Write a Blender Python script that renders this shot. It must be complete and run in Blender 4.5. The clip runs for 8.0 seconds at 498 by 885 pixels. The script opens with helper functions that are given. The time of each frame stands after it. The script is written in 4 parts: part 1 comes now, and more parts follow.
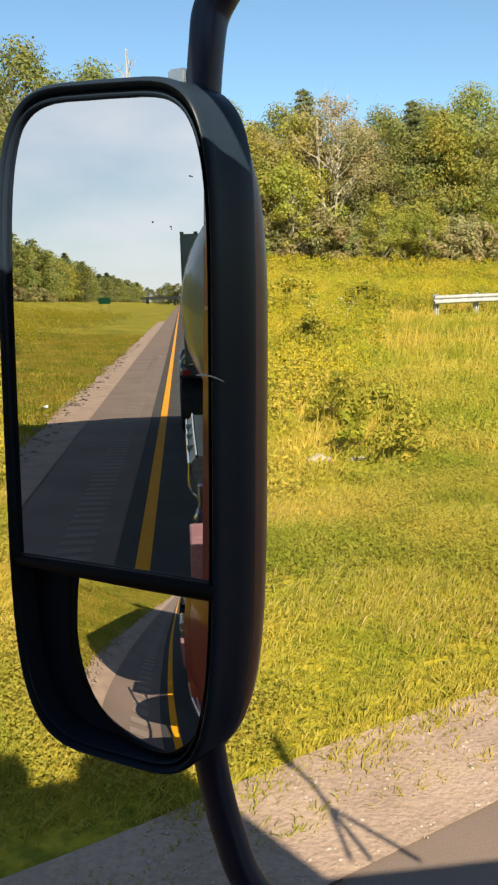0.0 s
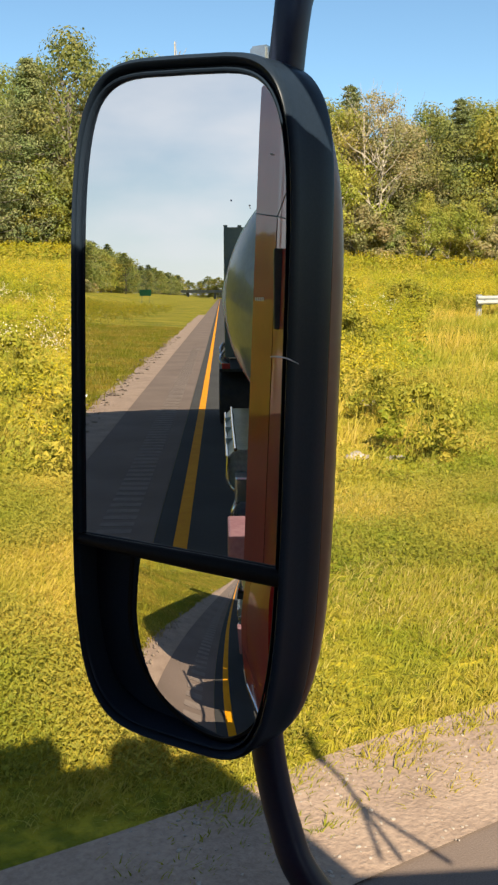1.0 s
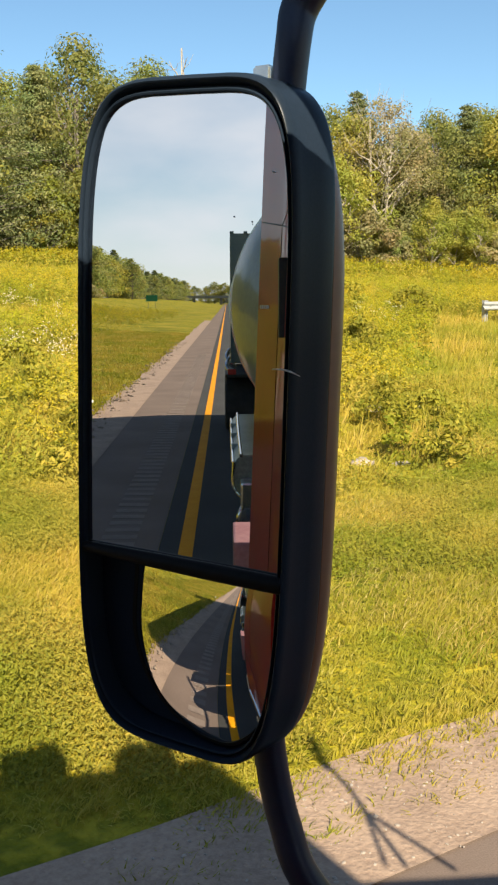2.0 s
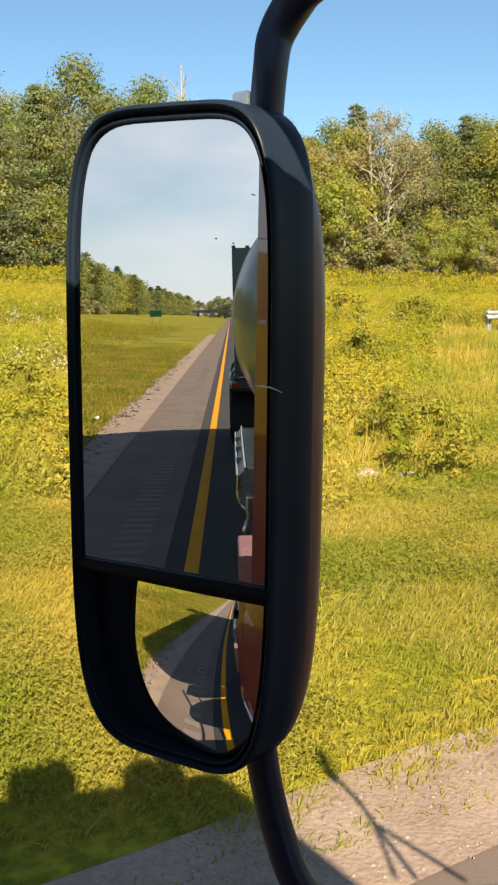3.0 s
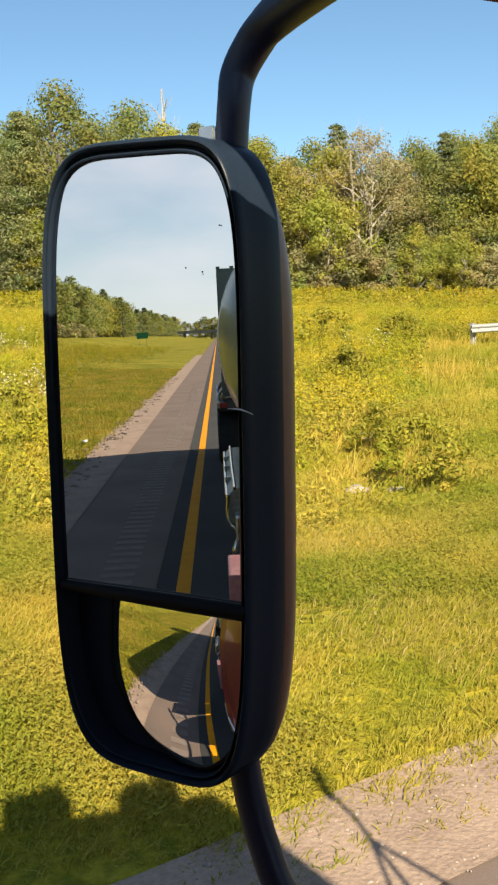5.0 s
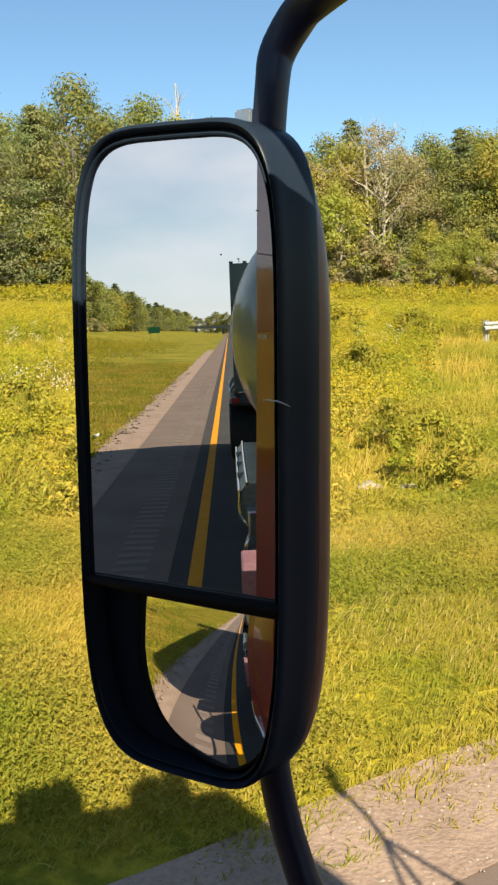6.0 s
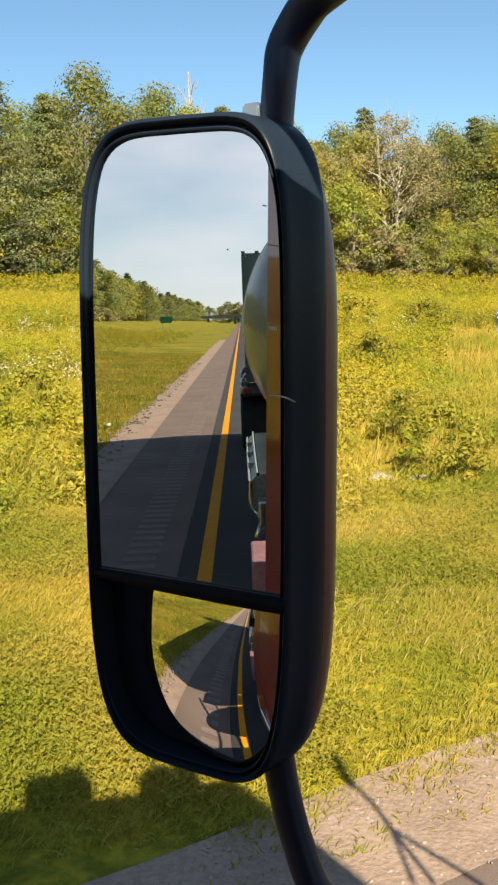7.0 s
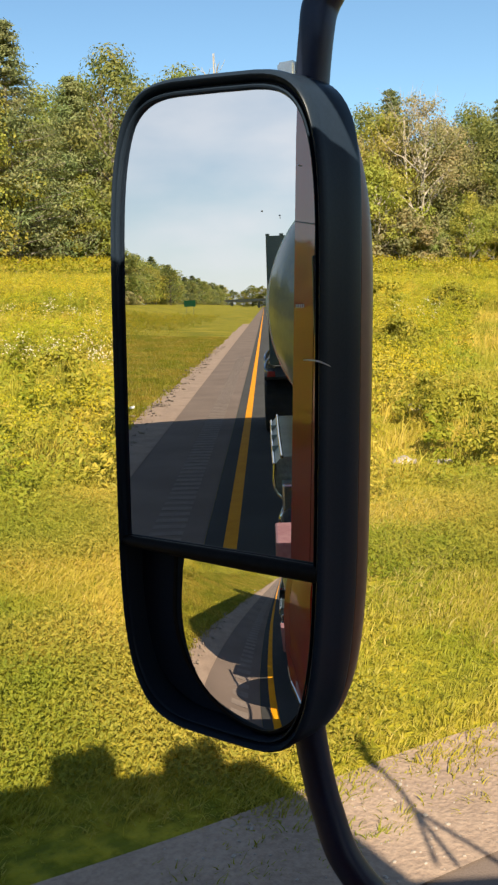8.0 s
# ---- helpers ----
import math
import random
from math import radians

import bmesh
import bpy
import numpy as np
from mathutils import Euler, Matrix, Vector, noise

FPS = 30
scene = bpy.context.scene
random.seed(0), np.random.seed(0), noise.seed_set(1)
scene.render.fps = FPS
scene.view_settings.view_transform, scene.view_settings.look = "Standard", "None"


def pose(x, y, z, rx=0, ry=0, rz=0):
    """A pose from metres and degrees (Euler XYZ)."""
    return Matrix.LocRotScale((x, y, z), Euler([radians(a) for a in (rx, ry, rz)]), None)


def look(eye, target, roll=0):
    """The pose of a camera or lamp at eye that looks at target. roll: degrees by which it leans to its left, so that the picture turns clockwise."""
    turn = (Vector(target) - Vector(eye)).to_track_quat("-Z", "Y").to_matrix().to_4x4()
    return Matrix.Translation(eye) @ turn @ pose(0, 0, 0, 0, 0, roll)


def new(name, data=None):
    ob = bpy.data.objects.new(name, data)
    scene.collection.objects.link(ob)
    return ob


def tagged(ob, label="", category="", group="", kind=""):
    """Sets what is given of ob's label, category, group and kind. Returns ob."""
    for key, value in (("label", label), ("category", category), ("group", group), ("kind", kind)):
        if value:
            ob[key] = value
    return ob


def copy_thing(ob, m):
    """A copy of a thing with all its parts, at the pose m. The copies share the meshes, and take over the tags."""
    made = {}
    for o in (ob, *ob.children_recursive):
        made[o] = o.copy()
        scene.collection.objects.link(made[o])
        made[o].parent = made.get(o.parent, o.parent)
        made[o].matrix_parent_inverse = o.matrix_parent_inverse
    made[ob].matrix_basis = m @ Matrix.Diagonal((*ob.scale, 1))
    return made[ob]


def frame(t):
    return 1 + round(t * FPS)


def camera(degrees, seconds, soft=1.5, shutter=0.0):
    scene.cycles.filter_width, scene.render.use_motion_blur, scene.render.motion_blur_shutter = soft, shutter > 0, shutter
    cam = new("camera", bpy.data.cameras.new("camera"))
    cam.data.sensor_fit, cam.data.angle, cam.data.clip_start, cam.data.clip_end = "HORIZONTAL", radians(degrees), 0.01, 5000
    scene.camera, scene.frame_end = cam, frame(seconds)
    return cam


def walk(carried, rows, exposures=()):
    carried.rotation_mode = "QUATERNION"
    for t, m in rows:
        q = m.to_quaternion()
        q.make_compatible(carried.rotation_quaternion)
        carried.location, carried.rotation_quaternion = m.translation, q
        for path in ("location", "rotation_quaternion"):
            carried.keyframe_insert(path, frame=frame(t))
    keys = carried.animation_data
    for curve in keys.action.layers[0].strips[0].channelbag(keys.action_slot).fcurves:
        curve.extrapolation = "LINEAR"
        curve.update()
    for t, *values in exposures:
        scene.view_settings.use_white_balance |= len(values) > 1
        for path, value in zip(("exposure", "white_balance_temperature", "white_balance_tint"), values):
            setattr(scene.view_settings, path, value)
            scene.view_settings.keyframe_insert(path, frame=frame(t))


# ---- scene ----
# Frame of the truck: x ahead, y to its left, z up, the road at z = 0.
cam = camera(30.0, 8.0, soft=2.3)


def aim(x, y, z, bearing, pitch, roll):
    b, p = radians(bearing), radians(pitch)
    way = Vector((math.cos(b) * math.cos(p), math.sin(b) * math.cos(p), math.sin(p)))
    eye = Vector((x, y, z))
    return look(eye, eye + way, roll)


PATH = [
    (0.0, 0.0209, -0.0177, 2.4101, 54.996, -8.705, -1.772),
    (0.5, 0.0011, 0.0258, 2.3981, 56.710, -9.005, -0.142),
    (1.0, 0.0003, 0.0079, 2.3987, 57.221, -8.956, -0.286),
    (2.5, -0.0081, -0.0184, 2.4092, 57.767, -8.238, -0.396),
    (3.0, -0.0004, -0.0347, 2.4105, 57.971, -7.799, -1.332),
    (3.5, -0.0021, -0.0291, 2.4149, 58.451, -7.490, -1.690),
    (4.0, -0.0036, -0.0465, 2.4251, 57.965, -6.796, -2.085),
    (4.2, -0.0048, -0.0767, 2.4253, 57.613, -6.141, -2.771),
    (5.5, -0.0024, -0.0516, 2.4103, 57.242, -6.952, -2.655),
    (6.0, -0.0088, -0.0343, 2.4106, 57.947, -6.891, -2.298),
    (6.5, -0.0041, -0.0325, 2.4087, 58.225, -7.024, -2.334),
    (7.0, -0.0041, -0.0365, 2.4152, 58.681, -7.476, -2.121),
    (7.5, -0.0147, -0.0251, 2.4050, 59.958, -7.947, -1.742),
    (8.0, -0.0074, -0.0231, 2.3973, 60.157, -8.399, -2.054),
]
walk(cam, [(row[0], aim(*row[1:])) for row in PATH], exposures=[(0.0, 1.0, 6950, 7), (8.0, 1.0, 6950, 7)])

# ---- light ----
SUN_WAY = Vector((0.60, 1.36, -1.0)).normalized()
world = bpy.data.worlds.new("sky")
scene.world = world
world.use_nodes = True
wn = world.node_tree
wn.nodes.clear()
sky = wn.nodes.new("ShaderNodeTexSky")
sky.sky_type = "NISHITA"
sky.sun_disc = False
sky.sun_elevation = math.asin(-SUN_WAY.z)
sky.sun_rotation = math.atan2(-SUN_WAY.x, -SUN_WAY.y)
sky.air_density, sky.dust_density, sky.ozone_density = 0.92, 0.2, 1.2
bg = wn.nodes.new("ShaderNodeBackground")
bg.inputs["Strength"].default_value = 0.079
wout = wn.nodes.new("ShaderNodeOutputWorld")
# thin high haze, whiter on the sun's side, with faint streaks
co = wn.nodes.new("ShaderNodeTexCoord")
near_sun = wn.nodes.new("ShaderNodeVectorMath")
near_sun.operation = "DOT_PRODUCT"
near_sun.inputs[1].default_value = -SUN_WAY
wn.links.new(co.outputs["Generated"], near_sun.inputs[0])
veil = wn.nodes.new("ShaderNodeMapRange")
veil.interpolation_type = "SMOOTHSTEP"
veil.inputs["From Min"].default_value, veil.inputs["From Max"].default_value = -0.45, 0.5
veil.inputs["To Min"].default_value, veil.inputs["To Max"].default_value = 0.0, 0.80
wn.links.new(near_sun.outputs["Value"], veil.inputs["Value"])
stretch = wn.nodes.new("ShaderNodeMapping")
stretch.inputs["Scale"].default_value = (1.0, 1.6, 4.0)
streaks = wn.nodes.new("ShaderNodeTexNoise")
streaks.inputs["Scale"].default_value, streaks.inputs["Detail"].default_value = 3.6, 6
wn.links.new(co.outputs["Generated"], stretch.inputs["Vector"])
wn.links.new(stretch.outputs[0], streaks.inputs["Vector"])
thick = wn.nodes.new("ShaderNodeMapRange")
thick.inputs["From Min"].default_value, thick.inputs["From Max"].default_value = 0.3, 0.7
thick.inputs["To Min"].default_value, thick.inputs["To Max"].default_value = 0.5, 1.15
wn.links.new(streaks.outputs["Fac"], thick.inputs["Value"])
amount = wn.nodes.new("ShaderNodeMath")
amount.operation, amount.use_clamp = "MULTIPLY", True
split = wn.nodes.new("ShaderNodeSeparateXYZ")
wn.links.new(co.outputs["Generated"], split.inputs[0])
low = wn.nodes.new("ShaderNodeMapRange")
low.interpolation_type = "SMOOTHSTEP"
low.inputs["From Min"].default_value, low.inputs["From Max"].default_value = 0.06, 0.46
low.inputs["To Min"].default_value, low.inputs["To Max"].default_value = 1.0, 0.1
wn.links.new(split.outputs["Z"], low.inputs["Value"])
thin = wn.nodes.new("ShaderNodeMath")
thin.operation = "MULTIPLY"
wn.links.new(veil.outputs[0], thin.inputs[0])
wn.links.new(low.outputs[0], thin.inputs[1])
wn.links.new(thin.outputs[0], amount.inputs[0])
wn.links.new(thick.outputs[0], amount.inputs[1])
haze = wn.nodes.new("ShaderNodeMix")
haze.data_type = "RGBA"
haze.inputs[7].default_value = (7.3, 7.65, 8.6, 1)
wn.links.new(amount.outputs[0], haze.inputs[0])
clear = wn.nodes.new("ShaderNodeMix")
clear.data_type, clear.blend_type = "RGBA", "MULTIPLY"
clear.inputs[0].default_value = 1.0
clear.inputs[7].default_value = (0.76, 0.95, 1.04, 1)
wn.links.new(sky.outputs[0], clear.inputs[6])
wn.links.new(clear.outputs[2], haze.inputs[6])
wn.links.new(haze.outputs[2], bg.inputs[0])
wn.links.new(bg.outputs[0], wout.inputs[0])
sun = new("sun", bpy.data.lights.new("sun", "SUN"))
sun.data.energy, sun.data.angle, sun.data.color = 5.8, radians(0.55), (1.0, 0.90, 0.73)
sun.matrix_world = look((-40, -70, 60), Vector((-40, -70, 60)) + SUN_WAY)


# ---- materials ----
def node_material(name):
    m = bpy.data.materials.new(name)
    m.use_nodes = True
    return m, m.node_tree, m.node_tree.nodes["Principled BSDF"]


def surface(name, dark, light, rough=0.7, scale=6.0, fine=60.0, bump=0.2, metal=0.0, coat=0.0, depth=0.01, gloss=0.5):
    """Two colours mixed by a coarse and a fine noise, with relief of the fine one."""
    m, t, b = node_material(name)
    co = t.nodes.new("ShaderNodeTexCoord")
    n1, n2 = t.nodes.new("ShaderNodeTexNoise"), t.nodes.new("ShaderNodeTexNoise")
    for nd, s, d in ((n1, scale, 4), (n2, fine, 3)):
        nd.inputs["Scale"].default_value, nd.inputs["Detail"].default_value = s, d
        t.links.new(co.outputs["Object"], nd.inputs["Vector"])
    mix = t.nodes.new("ShaderNodeMath")
    mix.operation = "MULTIPLY_ADD"
    mix.inputs[1].default_value = 0.5
    t.links.new(n2.outputs["Fac"], mix.inputs[0])
    half = t.nodes.new("ShaderNodeMath")
    half.operation = "MULTIPLY"
    half.inputs[1].default_value = 0.5
    t.links.new(n1.outputs["Fac"], half.inputs[0])
    t.links.new(half.outputs[0], mix.inputs[2])
    ramp = t.nodes.new("ShaderNodeValToRGB")
    ramp.color_ramp.elements[0].position, ramp.color_ramp.elements[1].position = 0.36, 0.64
    ramp.color_ramp.elements[0].color, ramp.color_ramp.elements[1].color = (*dark, 1), (*light, 1)
    t.links.new(mix.outputs[0], ramp.inputs[0])
    t.links.new(ramp.outputs[0], b.inputs["Base Color"])
    b.inputs["Roughness"].default_value, b.inputs["Metallic"].default_value = rough, metal
    b.inputs["Coat Weight"].default_value = coat
    b.inputs["Coat Roughness"].default_value = 0.03
    b.inputs["Specular IOR Level"].default_value = 0.12 if coat else gloss
    if bump:
        bp = t.nodes.new("ShaderNodeBump")
        bp.inputs["Strength"].default_value, bp.inputs["Distance"].default_value = bump, depth
        t.links.new(n2.outputs["Fac"], bp.inputs["Height"])
        t.links.new(bp.outputs[0], b.inputs["Normal"])
    return m


def foliage(name, stops, rough=0.6, through_light=0.42, tones=((0.85, 0.95, 0.92), (1.22, 1.05, 1.15)), size=0.38):
    """Leaves or blades: each island its own shade from the stops, some light through them."""
    m, t, b = node_material(name)
    geo = t.nodes.new("ShaderNodeNewGeometry")
    obj = t.nodes.new("ShaderNodeObjectInfo")
    ramp = t.nodes.new("ShaderNodeValToRGB")
    e = ramp.color_ramp.elements
    for k, (pos, col) in enumerate(stops):
        el = e[k] if k < 2 else e.new(pos)
        el.position, el.color = pos, (*col, 1)
    t.links.new(geo.outputs["Random Per Island"], ramp.inputs[0])
    hsv = t.nodes.new("ShaderNodeHueSaturation")
    spread = t.nodes.new("ShaderNodeMapRange")
    spread.inputs["To Min"].default_value, spread.inputs["To Max"].default_value = 0.85, 1.15
    t.links.new(obj.outputs["Random"], spread.inputs["Value"])
    t.links.new(spread.outputs[0], hsv.inputs["Value"])
    co = t.nodes.new("ShaderNodeTexCoord")
    patch = t.nodes.new("ShaderNodeTexNoise")
    patch.inputs["Scale"].default_value, patch.inputs["Detail"].default_value = size, 5
    t.links.new(co.outputs["Object"], patch.inputs["Vector"])
    tone = t.nodes.new("ShaderNodeValToRGB")
    tone.color_ramp.elements[0].position, tone.color_ramp.elements[1].position = 0.38, 0.62
    tone.color_ramp.elements[0].color, tone.color_ramp.elements[1].color = (*tones[0], 1), (*tones[1], 1)
    t.links.new(patch.outputs["Fac"], tone.inputs[0])
    mx = t.nodes.new("ShaderNodeMix")
    mx.data_type, mx.blend_type = "RGBA", "MULTIPLY"
    mx.inputs[0].default_value = 1.0
    t.links.new(ramp.outputs[0], mx.inputs[6])
    t.links.new(tone.outputs[0], mx.inputs[7])
    t.links.new(mx.outputs[2], hsv.inputs["Color"])
    t.links.new(hsv.outputs[0], b.inputs["Base Color"])
    b.inputs["Roughness"].default_value = rough
    b.inputs["Specular IOR Level"].default_value = 0.25
    tr = t.nodes.new("ShaderNodeBsdfTranslucent")
    t.links.new(hsv.outputs[0], tr.inputs["Color"])
    ms = t.nodes.new("ShaderNodeMixShader")
    ms.inputs[0].default_value = through_light
    t.links.new(b.outputs[0], ms.inputs[1])
    t.links.new(tr.outputs[0], ms.inputs[2])
    t.links.new(ms.outputs[0], t.nodes["Material Output"].inputs["Surface"])
    return m


def glass_mirror(name, tint, rough):
    m, t, b = node_material(name)
    b.inputs["Base Color"].default_value = (*tint, 1)
    b.inputs["Metallic"].default_value = 1.0
    b.inputs["Roughness"].default_value = rough
    return m


M_PLASTIC = surface("black_mirror_plastic", (0.0115, 0.0190, 0.0310), (0.0155, 0.0240, 0.0390), 0.30, 14, 420, 0.03, depth=0.001, gloss=0.06)
M_ARM = surface("black_painted_tube", (0.0130, 0.0182, 0.038), (0.0175, 0.0238, 0.047), 0.42, 14, 300, 0.02, depth=0.001, gloss=0.35)
M_RUBBER = surface("rubber_seal", (0.005, 0.005, 0.006), (0.008, 0.008, 0.009), 0.5, 20, 200, 0.1, depth=0.002, gloss=0.10)
M_MIRROR = glass_mirror("mirror_silvering", (0.67, 0.665, 0.67), 0.0)
M_CONVEX = glass_mirror("convex_silvering", (0.72, 0.71, 0.71), 0.01)
M_RED = surface("red_truck_paint", (0.19, 0.005, 0.005), (0.23, 0.007, 0.006), 0.5, 3, 30, 0.0, coat=0.31)
M_CAB_IN = surface("grey_cab_lining", (0.05, 0.05, 0.055), (0.08, 0.08, 0.085), 0.85, 8, 120, 0.2)
M_STEEL = surface("brushed_aluminium", (0.50, 0.52, 0.50), (0.62, 0.63, 0.60), 0.24, 1.2, 40, 0.05, metal=1.0)
M_CHROME = surface("worn_chrome", (0.55, 0.56, 0.57), (0.72, 0.73, 0.74), 0.16, 6, 60, 0.06, metal=1.0)
M_COVER = surface("brownish_red_cover_paint", (0.165, 0.078, 0.048), (0.205, 0.098, 0.062), 0.42, 6, 60, 0.0, gloss=0.5)
M_LOCKER = surface("dull_ribbed_aluminium", (0.16, 0.20, 0.20), (0.30, 0.35, 0.34), 0.34, 2.5, 30, 0.2, metal=0.8)
M_CLOD = surface("dark_earth_clods", (0.19, 0.14, 0.10), (0.34, 0.26, 0.20), 0.95, 9, 60, 0.5, depth=0.01)
M_TANK = surface("grey_green_tank_paint", (0.19, 0.215, 0.17), (0.25, 0.28, 0.22), 0.30, 0.8, 20, 0.02, coat=0.5)
M_BOX = surface("dull_grey_green_sheet", (0.10, 0.13, 0.12), (0.15, 0.18, 0.16), 0.6, 2, 30, 0.1)
M_TYRE = surface("tyre_rubber", (0.012, 0.012, 0.012), (0.030, 0.029, 0.028), 0.85, 6, 80, 0.3)
M_FRAME = surface("black_chassis_paint", (0.012, 0.012, 0.012), (0.03, 0.028, 0.026), 0.6, 5, 60, 0.2)
M_PINK = surface("faded_red_white_panel", (0.24, 0.09, 0.10), (0.33, 0.17, 0.17), 0.5, 3, 40, 0.1)
M_WHITE = surface("white_lettering_paint", (0.70, 0.70, 0.68), (0.80, 0.80, 0.78), 0.5, 6, 60, 0.0)
M_AMBER = surface("red_lamp_lens", (0.35, 0.02, 0.02), (0.45, 0.03, 0.02), 0.2, 6, 60, 0.0)
M_ASPHALT = surface("worn_asphalt", (0.034, 0.033, 0.032), (0.058, 0.056, 0.054), 0.9, 0.7, 140, 0.6, depth=0.004, gloss=0.22)
M_SHOULDER = surface("pale_paved_shoulder", (0.135, 0.099, 0.081), (0.205, 0.151, 0.124), 0.92, 0.8, 120, 0.6, depth=0.005, gloss=0.22)
M_GRAVEL = surface("gravel_shoulder", (0.235, 0.160, 0.118), (0.365, 0.258, 0.190), 0.95, 2.2, 38, 0.5, depth=0.02)
M_STONE = surface("crushed_stone", (0.22, 0.18, 0.15), (0.40, 0.34, 0.29), 0.95, 9, 60, 0.5, depth=0.01)
M_LINE = surface("yellow_road_paint", (0.68, 0.255, 0.005), (0.82, 0.34, 0.008), 0.8, 4, 80, 0.3, depth=0.003, gloss=0.15)
M_RAIL = surface("galvanised_white_rail", (0.24, 0.245, 0.24), (0.36, 0.365, 0.36), 0.5, 4, 40, 0.1)
M_SPACER = surface("weathered_spacer_block", (0.05, 0.05, 0.055), (0.12, 0.12, 0.125), 0.85, 6, 40, 0.4)
M_BARK = surface("grey_bark", (0.10, 0.085, 0.07), (0.22, 0.19, 0.16), 0.9, 4, 22, 0.8, depth=0.04)
M_PALE_BARK = surface("pale_bark", (0.22, 0.19, 0.15), (0.40, 0.35, 0.29), 0.85, 5, 26, 0.5, depth=0.03)
M_SIGN = surface("green_road_sign", (0.01, 0.16, 0.08), (0.015, 0.20, 0.10), 0.5, 3, 30, 0.0)
M_CONCRETE = surface("bridge_concrete", (0.18, 0.18, 0.17), (0.28, 0.27, 0.26), 0.9, 0.5, 8, 0.3)
M_RUMBLE = surface("milled_rumble", (0.175, 0.135, 0.115), (0.255, 0.20, 0.17), 0.92, 5, 90, 0.5, gloss=0.22)
M_DIRT = surface("dried_dirt", (0.6, 0.6, 0.62), (0.7, 0.7, 0.71), 0.9, 40, 300, 0.0)
M_LITTER = surface("bleached_litter", (0.6, 0.58, 0.54), (0.8, 0.78, 0.74), 0.7, 5, 50, 0.2)


def field_material():
    """Soil and low growth of the verge: dry straw, green and yellow in patches."""
    m, t, b = node_material("grassy_bank")
    co = t.nodes.new("ShaderNodeTexCoord")
    patch, blade, streak = (t.nodes.new("ShaderNodeTexNoise") for _ in range(3))
    for nd, s, d in ((patch, 0.22, 5), (blade, 9.0, 6), (streak, 1.6, 4)):
        nd.inputs["Scale"].default_value, nd.inputs["Detail"].default_value = s, d
        t.links.new(co.outputs["Object"], nd.inputs["Vector"])
    r1 = t.nodes.new("ShaderNodeValToRGB")
    e = r1.color_ramp.elements
    e[0].position, e[0].color = 0.36, (0.18, 0.178, 0.018, 1)
    e[1].position, e[1].color = 0.66, (0.375, 0.30, 0.045, 1)
    mid = e.new(0.5)
    mid.color = (0.28, 0.248, 0.024, 1)
    t.links.new(patch.outputs["Fac"], r1.inputs[0])
    r2 = t.nodes.new("ShaderNodeValToRGB")
    r2.color_ramp.elements[0].position, r2.color_ramp.elements[1].position = 0.38, 0.62
    r2.color_ramp.elements[0].color, r2.color_ramp.elements[1].color = (0.55, 0.62, 0.55, 1), (1.15, 1.08, 0.95, 1)
    t.links.new(blade.outputs["Fac"], r2.inputs[0])
    r3 = t.nodes.new("ShaderNodeValToRGB")
    r3.color_ramp.elements[0].position, r3.color_ramp.elements[1].position = 0.35, 0.65
    r3.color_ramp.elements[0].color, r3.color_ramp.elements[1].color = (0.78, 0.85, 0.8, 1), (1.1, 1.05, 1.0, 1)
    t.links.new(streak.outputs["Fac"], r3.inputs[0])
    prev = r1.outputs[0]
    for r in (r2, r3):
        mx = t.nodes.new("ShaderNodeMix")
        mx.data_type, mx.blend_type = "RGBA", "MULTIPLY"
        mx.inputs[0].default_value = 1.0
        t.links.new(prev, mx.inputs[6])
        t.links.new(r.outputs[0], mx.inputs[7])
        prev = mx.outputs[2]
    t.links.new(prev, b.inputs["Base Color"])
    b.inputs["Roughness"].default_value = 0.95
    b.inputs["Specular IOR Level"].default_value = 0.1
    bp = t.nodes.new("ShaderNodeBump")
    bp.inputs["Strength"].default_value, bp.inputs["Distance"].default_value = 0.9, 0.12
    t.links.new(blade.outputs["Fac"], bp.inputs["Height"])
    t.links.new(bp.outputs[0], b.inputs["Normal"])
    return m


M_FIELD = field_material()
M_GRASS = foliage("verge_grass", [(0.0, (0.251, 0.238, 0.024)), (1.0, (0.381, 0.322, 0.068)), (0.35, (0.307, 0.277, 0.029)), (0.7, (0.349, 0.302, 0.038))], tones=((0.74, 0.86, 0.62), (1.36, 1.14, 1.55)), size=0.55)
M_STRAW = foliage("dry_straw_grass", [(0.0, (0.316, 0.257, 0.056)), (1.0, (0.502, 0.416, 0.155)), (0.4, (0.400, 0.332, 0.073)), (0.7, (0.335, 0.297, 0.033))])
M_WEED = foliage("weed_leaves", [(0.0, (0.186, 0.193, 0.022)), (1.0, (0.344, 0.302, 0.036)), (0.5, (0.265, 0.257, 0.027))], tones=((0.74, 0.86, 0.62), (1.36, 1.14, 1.55)), size=0.55)
M_GOLD = foliage("goldenrod_flowers", [(0.0, (0.29, 0.258, 0.015)), (1.0, (0.46, 0.395, 0.026)), (0.5, (0.37, 0.322, 0.019))])
M_LEAF_YELLOW = foliage("yellowing_leaves", [(0.0, (0.25, 0.265, 0.050)), (1.0, (0.44, 0.41, 0.09)), (0.5, (0.35, 0.345, 0.065))], through_light=0.58)
M_LEAF_GREEN = foliage("green_leaves", [(0.0, (0.18, 0.22, 0.06)), (1.0, (0.36, 0.365, 0.11)), (0.5, (0.27, 0.29, 0.08))], through_light=0.58)
M_LEAF_DULL = foliage("dull_olive_leaves", [(0.0, (0.24, 0.24, 0.10)), (1.0, (0.45, 0.39, 0.19)), (0.5, (0.34, 0.315, 0.14))], through_light=0.58)
